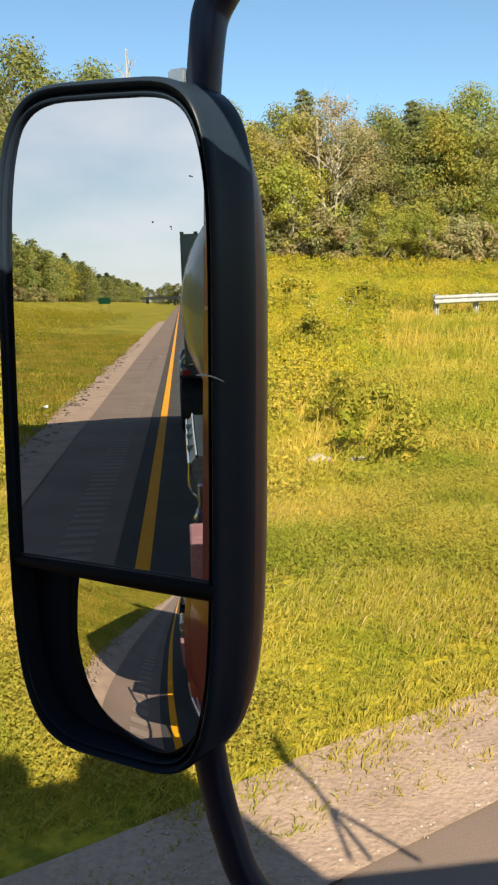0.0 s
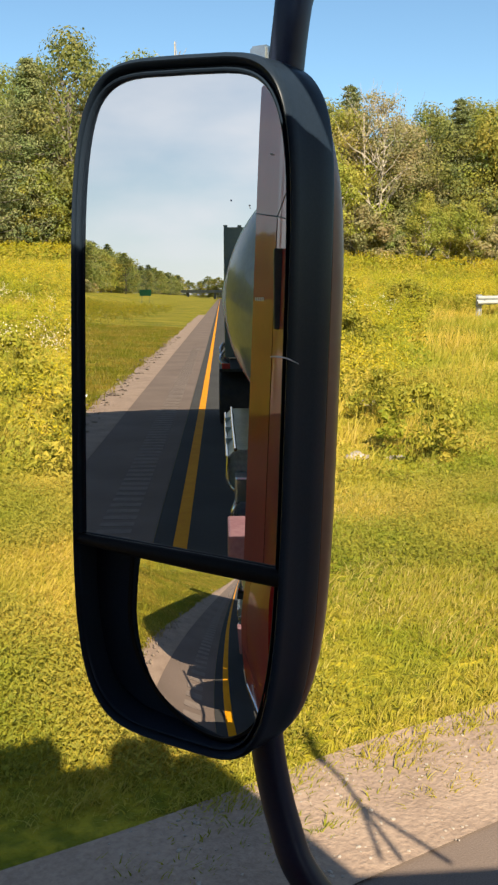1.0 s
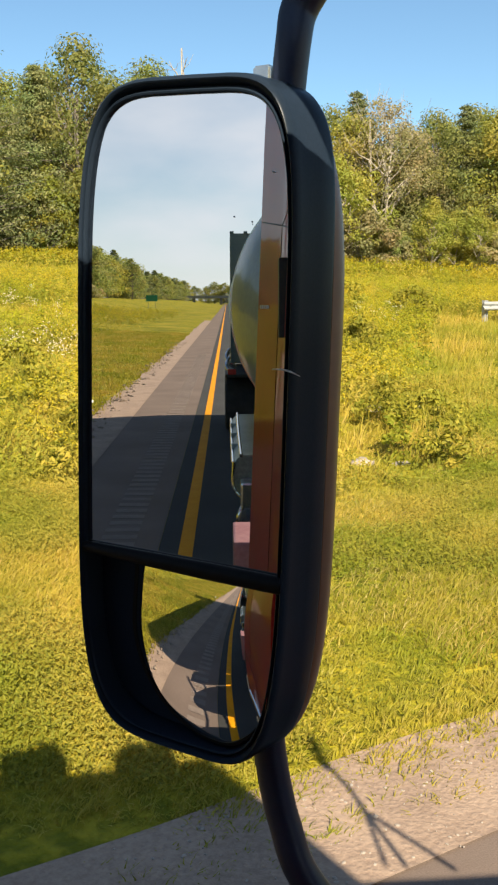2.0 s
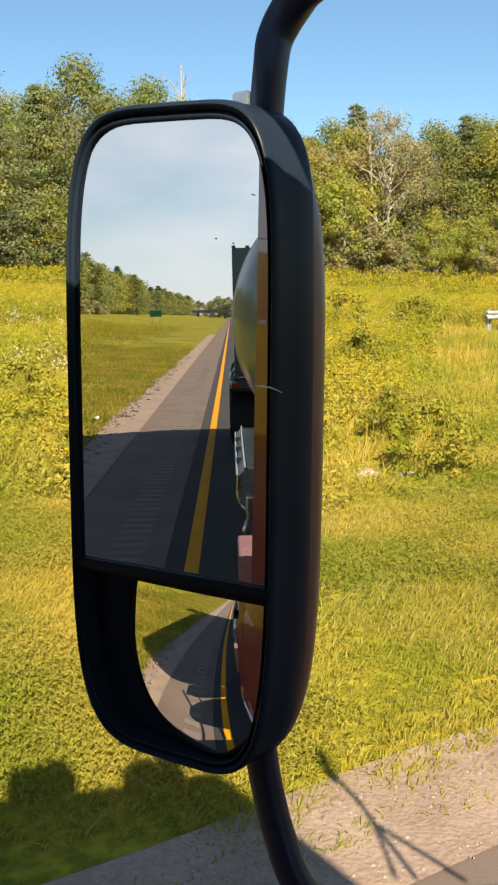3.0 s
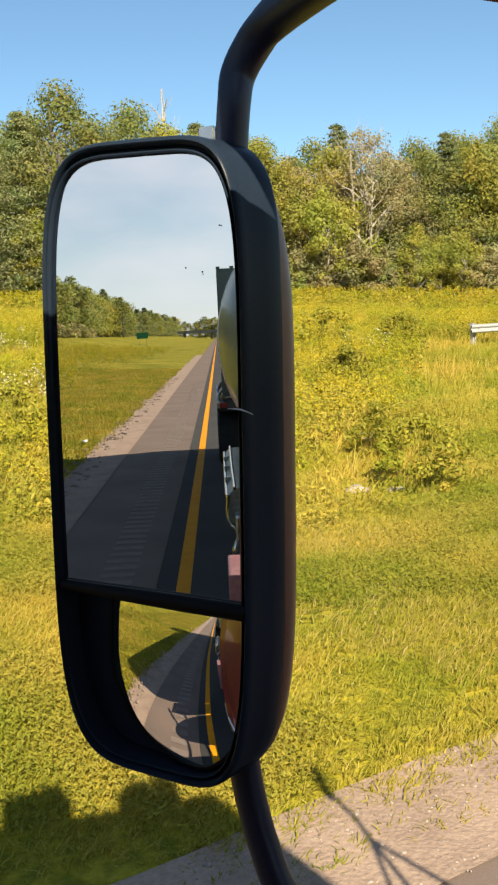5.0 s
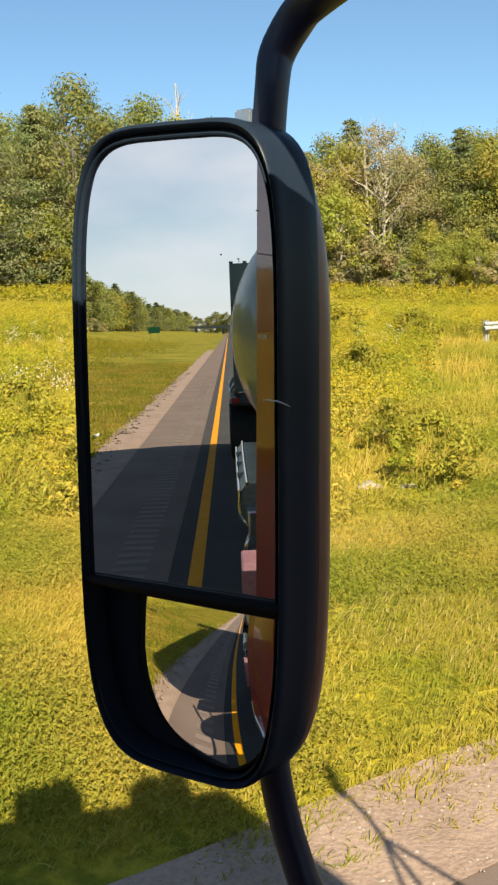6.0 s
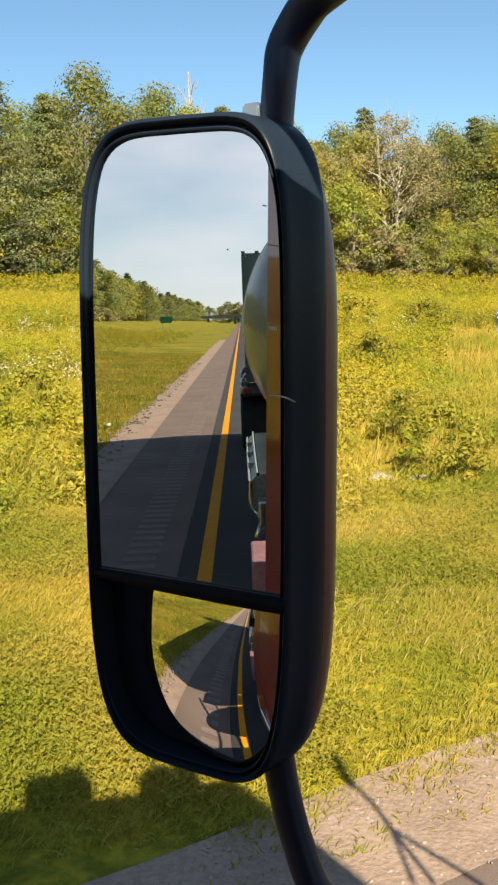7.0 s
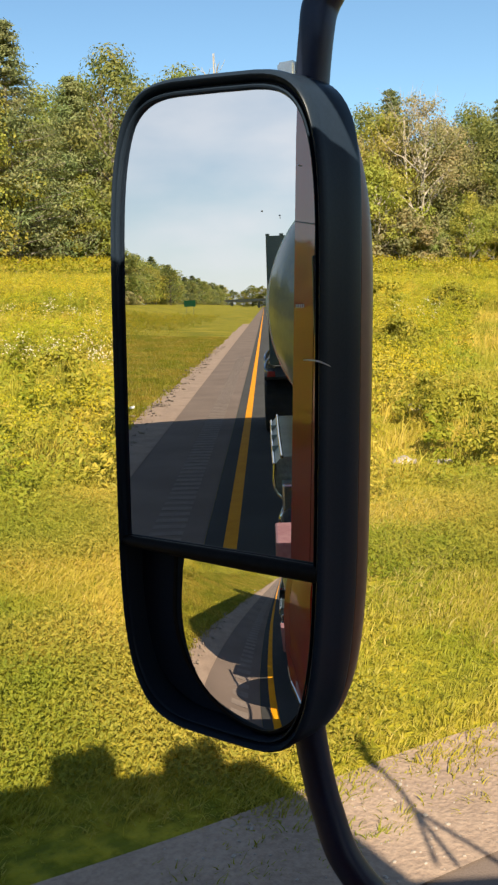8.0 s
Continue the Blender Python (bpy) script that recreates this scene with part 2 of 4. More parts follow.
M_NEEDLE = foliage("pine_needles", [(0.0, (0.15, 0.195, 0.08)), (1.0, (0.33, 0.35, 0.15)), (0.5, (0.24, 0.27, 0.11))], through_light=0.5)
M_PETAL = foliage("pale_petals", [(0.0, (0.42, 0.40, 0.26)), (1.0, (0.62, 0.59, 0.44)), (0.5, (0.52, 0.49, 0.34))], through_light=0.2)


# ---- building helpers ----
def part(name, bm, material, parent=None, label="", smooth=False):
    me = bpy.data.meshes.new(name)
    if smooth:
        for e in bm.edges:
            e.smooth = len(e.link_faces) != 2 or e.calc_face_angle(0.0) < 0.7
    bm.to_mesh(me)
    bm.free()
    me.materials.append(material)
    if smooth:
        for pg in me.polygons:
            pg.use_smooth = True
    ob = new(name, me)
    if parent is not None:
        ob.parent = parent
    if label:
        tagged(ob, label)
    return ob


def raw(name, verts, faces, material, parent=None, smooth=False):
    me = bpy.data.meshes.new(name)
    me.from_pydata(verts, [], faces)
    me.materials.append(material)
    if smooth:
        me.shade_smooth()
    ob = new(name, me)
    if parent is not None:
        ob.parent = parent
    return ob


def empty(name, at=(0, 0, 0)):
    ob = new(name)
    ob.location = at
    ob.empty_display_size = 0.2
    return ob


def block(x0, x1, y0, y1, z0, z1, bevel=0.01, bm=None, seg=2):
    own = bmesh.new()
    bmesh.ops.create_cube(own, size=1, matrix=Matrix.Translation(((x0 + x1) / 2, (y0 + y1) / 2, (z0 + z1) / 2)) @ Matrix.Diagonal((x1 - x0, y1 - y0, z1 - z0, 1)))
    if bevel:
        bmesh.ops.bevel(own, geom=own.edges[:], offset=bevel, segments=seg, affect="EDGES", profile=0.6)
    if bm is None:
        return own
    me = bpy.data.meshes.new("tmp")
    own.to_mesh(me)
    own.free()
    bm.from_mesh(me)
    bpy.data.meshes.remove(me)
    return bm


def loft(loops, closed=True, caps=(True, True)):
    """A skin over loops of equal length."""
    bm = bmesh.new()
    rows = [[bm.verts.new(p) for p in lp] for lp in loops]
    n = len(loops[0])
    for a, b in zip(rows, rows[1:]):
        for i in range(n if closed else n - 1):
            j = (i + 1) % n
            bm.faces.new((a[i], a[j], b[j], b[i]))
    if caps[0]:
        bm.faces.new(list(reversed(rows[0])))
    if caps[1]:
        bm.faces.new(rows[-1])
    bmesh.ops.recalc_face_normals(bm, faces=bm.faces[:])
    return bm


def curve_points(pts, steps):
    """Catmull-Rom through the points."""
    p = [Vector(q) for q in pts]
    p = [2 * p[0] - p[1]] + p + [2 * p[-1] - p[-2]]
    out = []
    for i in range(1, len(p) - 2):
        for k in range(steps):
            t = k / steps
            a, b, c, d = p[i - 1 : i + 3]
            out.append(0.5 * (2 * b + (c - a) * t + (2 * a - 5 * b + 4 * c - d) * t * t + (3 * b - a - 3 * c + d) * t**3))
    out.append(p[-2])
    return out


def sweep(pts, radii, sides=8, flat=1.0, up=(0, 0, 1), power=2.0, steps=1):
    """A tube along points; flat: the second radius over the first; power over 2 squares the section."""
    pts = curve_points(pts, steps) if steps > 1 else [Vector(q) for q in pts]
    loops = []
    for i, q in enumerate(pts):
        way = (pts[min(i + 1, len(pts) - 1)] - pts[max(i - 1, 0)]).normalized()
        s = way.cross(Vector(up))
        s = s.normalized() if s.length > 1e-3 else way.orthogonal().normalized()
        w = s.cross(way).normalized()
        r = radii if isinstance(radii, (int, float)) else np.interp(i / (len(pts) - 1), np.linspace(0, 1, len(radii)), radii)
        lp = []
        for k in range(sides):
            a = 2 * math.pi * (k + 0.5) / sides
            c, sn = math.cos(a), math.sin(a)
            c, sn = (math.copysign(abs(v) ** (2 / power), v) for v in (c, sn))
            lp.append(q + s * c * r + w * sn * r * flat)
        loops.append(lp)
    return loft(loops)


def lathe(profile, axis_at, seg=28):
    """Profile of (radius, along y) turned about an axis along y."""
    x, y, z = axis_at
    loops = []
    for r, a in profile:
        loops.append([(x + r * math.cos(2 * math.pi * k / seg), y + a, z + r * math.sin(2 * math.pi * k / seg)) for k in range(seg)])
    return loft(loops)


def step(a, b, v):
    t = min(1.0, max(0.0, (v - a) / (b - a)))
    return t * t * (3 - 2 * t)


# ---- ground, road ----
PAVED, GRAVEL = 2.74, 3.58


def rise(x, y):
    h = 0.12 * step(3.2, 6.0, y) + 4.1 * step(4.5, 50.0, y) * 1.0 + 1.5 * step(48, 120, y)
    h += 0.10 * noise.noise((x * 0.13, y * 0.17, 0)) * step(4.5, 10, y)
    h += 0.35 * noise.noise((x * 0.03, y * 0.05, 7)) * step(9, 26, y)
    return h


def spaced(stops):
    out = []
    for (a, _), (b, n) in zip(stops, stops[1:]):
        out += [a + (b - a) * k / n for k in range(n)]
    return out + [stops[-1][0]]


xs = spaced([(-2500, 0), (-600, 10), (-120, 40), (-20, 60), (60, 120), (160, 40), (2500, 14)])
ys = spaced([(-2500, 0), (-60, 12), (-9, 12), (3.3, 8), (20, 60), (60, 60), (140, 20), (2500, 14)])
verts = [(x, y, rise(x, y) - (0.02 if y < 3.3 else 0.0) - 0.3 * step(-9, -16, y)) for y in ys for x in xs]
nx = len(xs)
faces = [(j * nx + i, j * nx + i + 1, (j + 1) * nx + i + 1, (j + 1) * nx + i) for j in range(len(ys) - 1) for i in range(nx - 1)]
ground = raw("ground", verts, faces, M_FIELD, smooth=True)
tagged(ground, "sunlit grassy bank of straw and yellow-green growth rising from the road", "ground", kind="structure")


def strip(name, x0, x1, y0, y1, z, material, label, category, wobble=0.0, nx=120, ny=3):
    bm = bmesh.new()
    rows = []
    for j in range(ny + 1):
        y = y0 + (y1 - y0) * j / ny
        row = []
        for i in range(nx + 1):
            x = x0 + (x1 - x0) * (i / nx)
            e = wobble * (noise.noise((x * 0.27, 3.3, 0)) + 0.3 * noise.noise((x * 0.8, 1.1, 0))) if j == ny else 0.0
            row.append(bm.verts.new((x, y + e, z + (rise(x, y) if y > 3.2 else 0))))
        rows.append(row)
    for a, b in zip(rows, rows[1:]):
        for i in range(nx):
            bm.faces.new((a[i], a[i + 1], b[i + 1], b[i]))
    ob = part(name, bm, material)
    return tagged(ob, label, category, kind="structure")


strip("road", -900, 900, -7.6, 1.40, 0.0, M_ASPHALT, "dark worn asphalt highway lanes", "road", nx=60)
strip("paved_shoulder", -900, 900, 1.404, PAVED, 0.0, M_SHOULDER, "pale worn paved shoulder beside the lane", "shoulder", nx=60)
strip("gravel_shoulder", -120, 80, PAVED - 0.03, GRAVEL, 0.012, M_GRAVEL, "loose pinkish grey gravel edge of the shoulder", "gravel", 0.16, 1400, 4)
strip("edge_line", -900, 900, 1.06, 1.20, 0.005, M_LINE, "solid yellow edge line on the asphalt", "road marking", nx=60, ny=1)

rumble = bmesh.new()
for k in range(150):
    x = -42 + 0.31 * k
    block(x, x + 0.17, 1.66, 2.02, 0.0, 0.004, 0, rumble)
tagged(part("rumble_strip", rumble, M_RUMBLE), "row of milled rumble bars on the shoulder", "rumble strip", kind="stuff")


# ---- the side mirror ----
G = Vector((0.4092, 0.7449, 2.3884))
N = Vector((-0.87072, -0.49178, 0.0))
U = Vector((0.49178, -0.87072, 0.0))


def on(u, v, d=0.0):
    """A place by the mirror glass: across, up, and out towards the driver."""
    return G + U * (u + 0.0344 * v) + Vector((0, 0, v - 0.0625 * u)) + N * d


def rod(u, v, d=0.0):
    """The same for the arms, which hang upright while the housing leans a little."""
    return G + U * (u + 0.02 * v) + Vector((0, 0, v)) + N * d


def rounded(u0, u1, v0, v1, r, n=12):
    """Corner radii r: bottom left, bottom right, top right, top left."""
    pts = []
    for (cu, cv, a0), rad in zip(((u0, v0, 180), (u1, v0, 270), (u1, v1, 0), (u0, v1, 90)), r):
        ou, ov = (cu + rad if cu == u0 else cu - rad), (cv + rad if cv == v0 else cv - rad)
        for k in range(n + 1):
            a = radians(a0 + 90 * k / n)
            pts.append((ou + rad * math.cos(a), ov + rad * math.sin(a)))
    return pts


def outline(left, right, top, bottom, n_left, n_foot, n_top, n_low, d, steps=20):
    """A rounded oblong about the mirror's axis; each quarter is a superellipse of its own bow."""
    vl, vr = -0.10, -0.04
    pts = []
    for reach, vc, edge, n, a0 in ((right, vr, top, n_top, 0), (-left, vl, top, n_left, 90), (-left, vl, bottom, n_foot, 180), (right, vr, bottom, n_low, 270)):
        for k in range(steps):
            a = radians(a0 + 90 * k / steps)
            c, sn = abs(math.cos(a)) ** (2 / n), abs(math.sin(a)) ** (2 / n)
            pts.append(on(reach * c, vc + (edge - vc) * sn, d))
    return pts


def rim(s, d):
    """The front rim: s runs from 0 at its outer edge to 1 at the glass."""
    return outline(0.1224 - 0.0040 * s, 0.1095 - 0.0115 * s, 0.2148 - 0.0165 * s, -0.4208 + 0.0115 * s, 4.87 + 0.5 * s, 4.54, 5, 4.8, d)


def body(d, right, top, bottom, n_top, n_low, left):
    return outline(left + 0.0039, right - 0.0043, top - 0.0007, bottom + 0.0007, 4.87, 4.54, 1.115 * n_top, 1.39 * n_low, d)


side_mirror = empty("side_mirror", G)
side_mirror_at = Matrix.Translation(-G)


def mirror_part(name, bm, material, label="", smooth=True, parent=None):
    bm.transform(side_mirror_at)
    return part(name, bm, material, parent or side_mirror, label, smooth)


shell = loft([rim(1.0, -0.030), rim(0.99, 0.002), rim(0.93, 0.0052), rim(0.84, 0.0060), rim(0.76, 0.0045), rim(0.71, 0.0014), rim(0.63, 0.0014),
              rim(0.56, 0.0055), rim(0.46, 0.0092), rim(0.32, 0.0110), rim(0.18, 0.0098), rim(0.07, 0.0062), rim(0.0, 0.0005),
              body(-0.012, 0.1148, 0.2157, -0.4219, 4.5, 3.48, 0.1185),
              body(-0.028, 0.1182, 0.2160, -0.4230, 4.9, 3.52, 0.1175), body(-0.048, 0.1212, 0.2150, -0.4240, 5.2, 3.6, 0.1160), body(-0.0530, 0.1210, 0.2130, -0.4230, 5.2, 3.6, 0.1150),
              body(-0.0545, 0.1180, 0.2100, -0.4200, 5.0, 3.6, 0.1130), body(-0.070, 0.1120, 0.2020, -0.4120, 3.6, 3.5, 0.1050)], caps=(False, True))
mirror_part("housing", shell, M_PLASTIC, "glossy black plastic housing")
cover = loft([body(-0.0535, 0.1180, 0.2105, -0.4205, 4.6, 3.6, 0.1130), body(-0.0540, 0.1210, 0.2120, -0.4230, 4.4, 3.6, 0.1150), body(-0.058, 0.1226, 0.2115, -0.4236, 4.0, 3.5, 0.1150), body(-0.066, 0.1240, 0.2100, -0.4225, 3.6, 3.4, 0.1130),
              body(-0.076, 0.1232, 0.2070, -0.4190, 3.2, 3.3, 0.1090), body(-0.087, 0.1180, 0.1990, -0.4110, 3.1, 3.2, 0.1020), body(-0.098, 0.1070, 0.1850, -0.3950, 3.0, 3.0, 0.0910), body(-0.108, 0.0860, 0.1550, -0.3680, 2.9, 2.9, 0.0720), body(-0.114, 0.0580, 0.1150, -0.3300, 2.8, 2.8, 0.0480)])
mirror_part("back_cover", cover, M_COVER, "brownish red painted back cover")

top = [(u * (1 - 0.040 * step(-0.12, 0.14, v)) if u < 0 else u, v) for u, v in rounded(-0.1205, 0.1020, -0.2300, 0.2050, (0.004, 0.004, 0.058, 0.078), 16)]
flat = bmesh.new()
flat.faces.new([flat.verts.new(on(u, v, 0.0)) for u, v in top])
bmesh.ops.recalc_face_normals(flat, faces=flat.faces[:])
ext = bmesh.ops.extrude_face_region(flat, geom=flat.faces[:])
bmesh.ops.translate(flat, vec=-N * 0.004, verts=[e for e in ext["geom"] if isinstance(e, bmesh.types.BMVert)])
bmesh.ops.recalc_face_normals(flat, faces=flat.faces[:])
mirror_part("flat_glass", flat, M_MIRROR, "flat silvered mirror glass", smooth=False)

bar = sweep([on(-0.119, -0.2335, 0.003), on(-0.04, -0.2328, 0.003), on(0.03, -0.2318, 0.003), on(0.104, -0.2305, 0.003)], [0.0055, 0.0075, 0.0085, 0.0085], 16, 1.0, up=N, power=2, steps=6)
mirror_part("divider", bar, M_RUBBER, "black bar between the two glasses")

plate = loft([[on(u, v, -0.032) for u, v in rounded(-0.116, 0.097, -0.408, -0.228, (0.085, 0.075, 0.004, 0.004))],
              [on(u, v, -0.022) for u, v in rounded(-0.116, 0.097, -0.408, -0.228, (0.085, 0.075, 0.004, 0.004))]])
mirror_part("backing_plate", plate, M_PLASTIC, smooth=False)

# the convex glass: part of a ball that bulges from the backing
BALL, APEX, HIGH = 0.4665, (0.0705, -0.3166), 0.006


def bulge(u, v):
    return HIGH - BALL + math.sqrt(BALL**2 - (u - APEX[0]) ** 2 - (v - APEX[1]) ** 2)


def convex_edge(o=0.0):
    """Its edge, drawn in on the truck's side towards the foot."""
    ring = rounded(-0.0715 - o, 0.1050 + o, -0.403 - o, -0.238 + o, (0.105 + o, 0.060 + o, 0.006 + o, 0.012 + o), 16)
    return [(u - 0.016 * min(1.0, max(0.0, (-0.238 - v) / 0.14)) * min(1.0, max(0.0, u / 0.08)), v) for u, v in ring]


cvx = bmesh.new()
edge = convex_edge()
mid = (0.0245, -0.318)
rings = [[cvx.verts.new(on(mid[0] + (u - mid[0]) * s, mid[1] + (v - mid[1]) * s, bulge(mid[0] + (u - mid[0]) * s, mid[1] + (v - mid[1]) * s))) for u, v in edge]
         for s in [k / 30 for k in range(1, 31)]]
hub = cvx.verts.new(on(*mid, bulge(*mid)))
ne = len(edge)
for i in range(ne):
    cvx.faces.new((hub, rings[0][i], rings[0][(i + 1) % ne]))
for a, b in zip(rings, rings[1:]):
    for i in range(ne):
        j = (i + 1) % ne
        cvx.faces.new((a[i], b[i], b[j], a[j]))
bmesh.ops.recalc_face_normals(cvx, faces=cvx.faces[:])
if sum((fc.normal.dot(N) for fc in cvx.faces)) < 0:
    bmesh.ops.reverse_faces(cvx, faces=cvx.faces[:])
glass = mirror_part("convex_glass", cvx, M_CONVEX, "bulging wide-angle mirror glass")
heart = on(APEX[0], APEX[1], HIGH - BALL) - G
glass.data.normals_split_custom_set_from_vertices([(w.co - heart).normalized() for w in glass.data.vertices])

frame_loops = []
for o, d in ((-0.0012, -0.003), (-0.0008, 0.0014), (0.0022, 0.0016), (0.0040, -0.002), (0.0046, -0.016)):
    frame_loops.append([on(u, v, bulge(u, v) + d) for u, v in convex_edge(o)])
mirror_part("glass_bezel", loft(frame_loops, caps=(False, False)), M_RUBBER)

# it rises from the housing and bends in towards the cab
upper = sweep([rod(0.0690, 0.16, -0.050), rod(0.0705, 0.205, -0.050), rod(0.0748, 0.246, -0.050), Vector((0.4985, 0.7015, 2.660)), Vector((0.506, 0.6885, 2.682)), Vector((0.511, 0.6655, 2.698)),
               Vector((0.512, 0.6255, 2.705)), Vector((0.508, 0.565, 2.707)), Vector((0.498, 0.480, 2.702)), Vector((0.486, 0.410, 2.690))],
              [0.0152, 0.0150, 0.0152, 0.0160, 0.0170, 0.0178, 0.0178, 0.0178, 0.018, 0.018], 24, 1.0, up=U, power=2.5, steps=8)
mirror_part("upper_arm", upper, M_ARM, "curved black support arm")
lower = sweep([rod(0.0565, -0.36, -0.050), rod(0.0615, -0.410, -0.050), rod(0.0650, -0.435, -0.050), rod(0.0715, -0.466, -0.050), rod(0.0820, -0.502, -0.050), rod(0.1035, -0.552, -0.050),
               rod(0.1445, -0.605, -0.068), rod(0.2145, -0.648, -0.100), rod(0.2945, -0.672, -0.125), rod(0.3345, -0.68, -0.135)], [0.0160, 0.0160, 0.0158, 0.0158, 0.0160, 0.0166, 0.017, 0.018], 24, 0.9, up=N, power=2.6, steps=8)
mirror_part("lower_arm", lower, M_ARM, "curved black support arm")
stub = bmesh.new()
bmesh.ops.create_cube(stub, size=1, matrix=Matrix.Translation(rod(0.0455, 0.2165, -0.055)) @ Matrix(((U.x, N.x, 0, 0), (U.y, N.y, 0, 0), (0, 0, 1, 0), (0, 0, 0, 1))) @ Matrix.Diagonal((0.018, 0.02, 0.022, 1)))
bmesh.ops.bevel(stub, geom=stub.edges[:], offset=0.002, segments=2, affect="EDGES")
mirror_part("bracket", stub, M_STEEL, "small pale metal bracket", smooth=False)
specks = bmesh.new()
for u, v, s in ((0.043, 0.094, 0.0008), (0.061, 0.090, 0.0008), (0.080, 0.132, 0.0008), (0.082, 0.1315, 0.0007), (0.0615, 0.088, 0.0005)):
    bmesh.ops.create_icosphere(specks, subdivisions=1, radius=s, matrix=Matrix.Translation(on(u, v, 0.0005)))
tagged(mirror_part("dirt_specks", specks, M_DIRT, "dried dirt specks on the glass"), kind="stuff")
mirror_part("scratch", sweep([rod(0.0905, -0.0405, 0.012), rod(0.0985, -0.0405, 0.012), rod(0.1070, -0.0420, 0.012), rod(0.1160, -0.0460, 0.010)], [0.0004, 0.0008, 0.0008, 0.0003], 6, up=N, steps=5), M_DIRT, "fine pale scratch")
tagged(side_mirror, "tall black truck side mirror with flat and convex glass", "mirror")


# ---- the truck ----
MIDDLE = -0.55  # the truck's middle line
truck = empty("truck", (0, MIDDLE, 0))
T_IN = Matrix.Translation((0, -MIDDLE, 0))


def truck_part(name, bm, material, label="", smooth=False, parent=None):
    bm.transform(T_IN)
    return part(name, bm, material, parent or truck, label, smooth)


CAB_BACK = -1.70


def brow(x):
    """Height of the roof's edge: it falls towards the windscreen."""
    return float(np.interp(x, (-1.7, -0.9, -0.3, 0.2, 0.45, 0.62, 0.76), (3.08, 2.95, 2.815, 2.722, 2.690, 2.682, 2.68)))


def flank(x, z):
    """How far the cab's side stands out from the truck's middle line."""
    w = 1.19 - 0.041 * (z - 1.7) - 0.03 * step(1.3, 0.7, z)
    w -= 0.0406 * min(1.0, max(0.0, (x + 1.7) / 0.45))  # the rear panel flares
    w -= 0.16 * max(0.0, (x + 0.3) / 1.1) ** 1.5
    w -= 0.05 * step(-0.08, 0.0, z - brow(x)) ** 2
    return w


def cab_side(sign):
    gx = [CAB_BACK, -1.65, -1.5, -1.26, -1.245, -1.1, -0.98, -0.75, -0.55, -0.36, -0.12, 0.0, 0.25, 0.46, 0.655, 0.90]
    gz = [0.72, 0.80, 1.1, 1.4, 1.70, 1.76, 2.0, 2.35, 2.60, 2.66, 2.8, 2.9, 3.0]
    bm = bmesh.new()

    def high(x, j):  # the top four rows follow the roof's edge
        if j < len(gz) - 4:
            return gz[j]
        k = j - (len(gz) - 4)
        return 2.674 + (brow(x) - 2.674) * (0.0, 0.55, 0.86, 1.0)[k]

    def lean(x, z):  # the front pillar slopes back
        return x - (0.30 * (z - 1.76) if z > 1.76 and x > 0.8 else 0.0)

    grid = {}
    for layer, inset in ((0, 0.0), (1, 0.05)):
        for i, x in enumerate(gx):
            for j in range(len(gz)):
                z = high(x, j)
                grid[layer, i, j] = bm.verts.new((lean(x, z), MIDDLE + sign * (flank(x, z) - inset), z))

    def solid(i, j):
        if not (0 <= i < len(gx) - 1 and 0 <= j < len(gz) - 1):
            return False
        return not (gx[i] >= -0.13 and gx[i + 1] <= 0.75 and gz[j] >= 1.75 and j + 1 <= len(gz) - 4)

    for i in range(len(gx) - 1):
        for j in range(len(gz) - 1):
            if not solid(i, j):
                continue
            for la in (0, 1):
                bm.faces.new([grid[la, a, b] for a, b in ((i, j), (i + 1, j), (i + 1, j + 1), (i, j + 1))])
            for (di, dj), (p, q) in (((-1, 0), ((i, j), (i, j + 1))), ((1, 0), ((i + 1, j), (i + 1, j + 1))), ((0, -1), ((i, j), (i + 1, j))), ((0, 1), ((i, j + 1), (i + 1, j + 1)))):
                if not solid(i + di, j + dj):
                    bm.faces.new((grid[0, p[0], p[1]], grid[0, q[0], q[1]], grid[1, q[0], q[1]], grid[1, p[0], p[1]]))
    bmesh.ops.recalc_face_normals(bm, faces=bm.faces[:])
    return bm


truck_part("cab_side", cab_side(1), M_RED, "glossy dark red cab side and door", smooth=True)
truck_part("cab_side", cab_side(-1), M_RED, smooth=True)


def roof_shell():
    bm = bmesh.new()
    n = 14
    rows = []
    for layer, drop in ((0, 0.0), (1, 0.05)):
        for x in (CAB_BACK, -1.3, -0.9, -0.4, 0.1, 0.45, 0.66):
            row = []
            for k in range(n + 1):
                s = -1 + 2 * k / n
                w = flank(x, brow(x)) - 0.002
                row.append(bm.verts.new((x, MIDDLE + s * w, brow(x) + 0.05 * (1 - abs(s) ** 3.0) - drop)))
            rows.append(row)
    h = len(rows) // 2
    for block_rows in (rows[:h], rows[h:]):
        for a, b in zip(block_rows, block_rows[1:]):
            for k in range(n):
                bm.faces.new((a[k], a[k + 1], b[k + 1], b[k]))
    bmesh.ops.recalc_face_normals(bm, faces=bm.faces[:])
    return bm


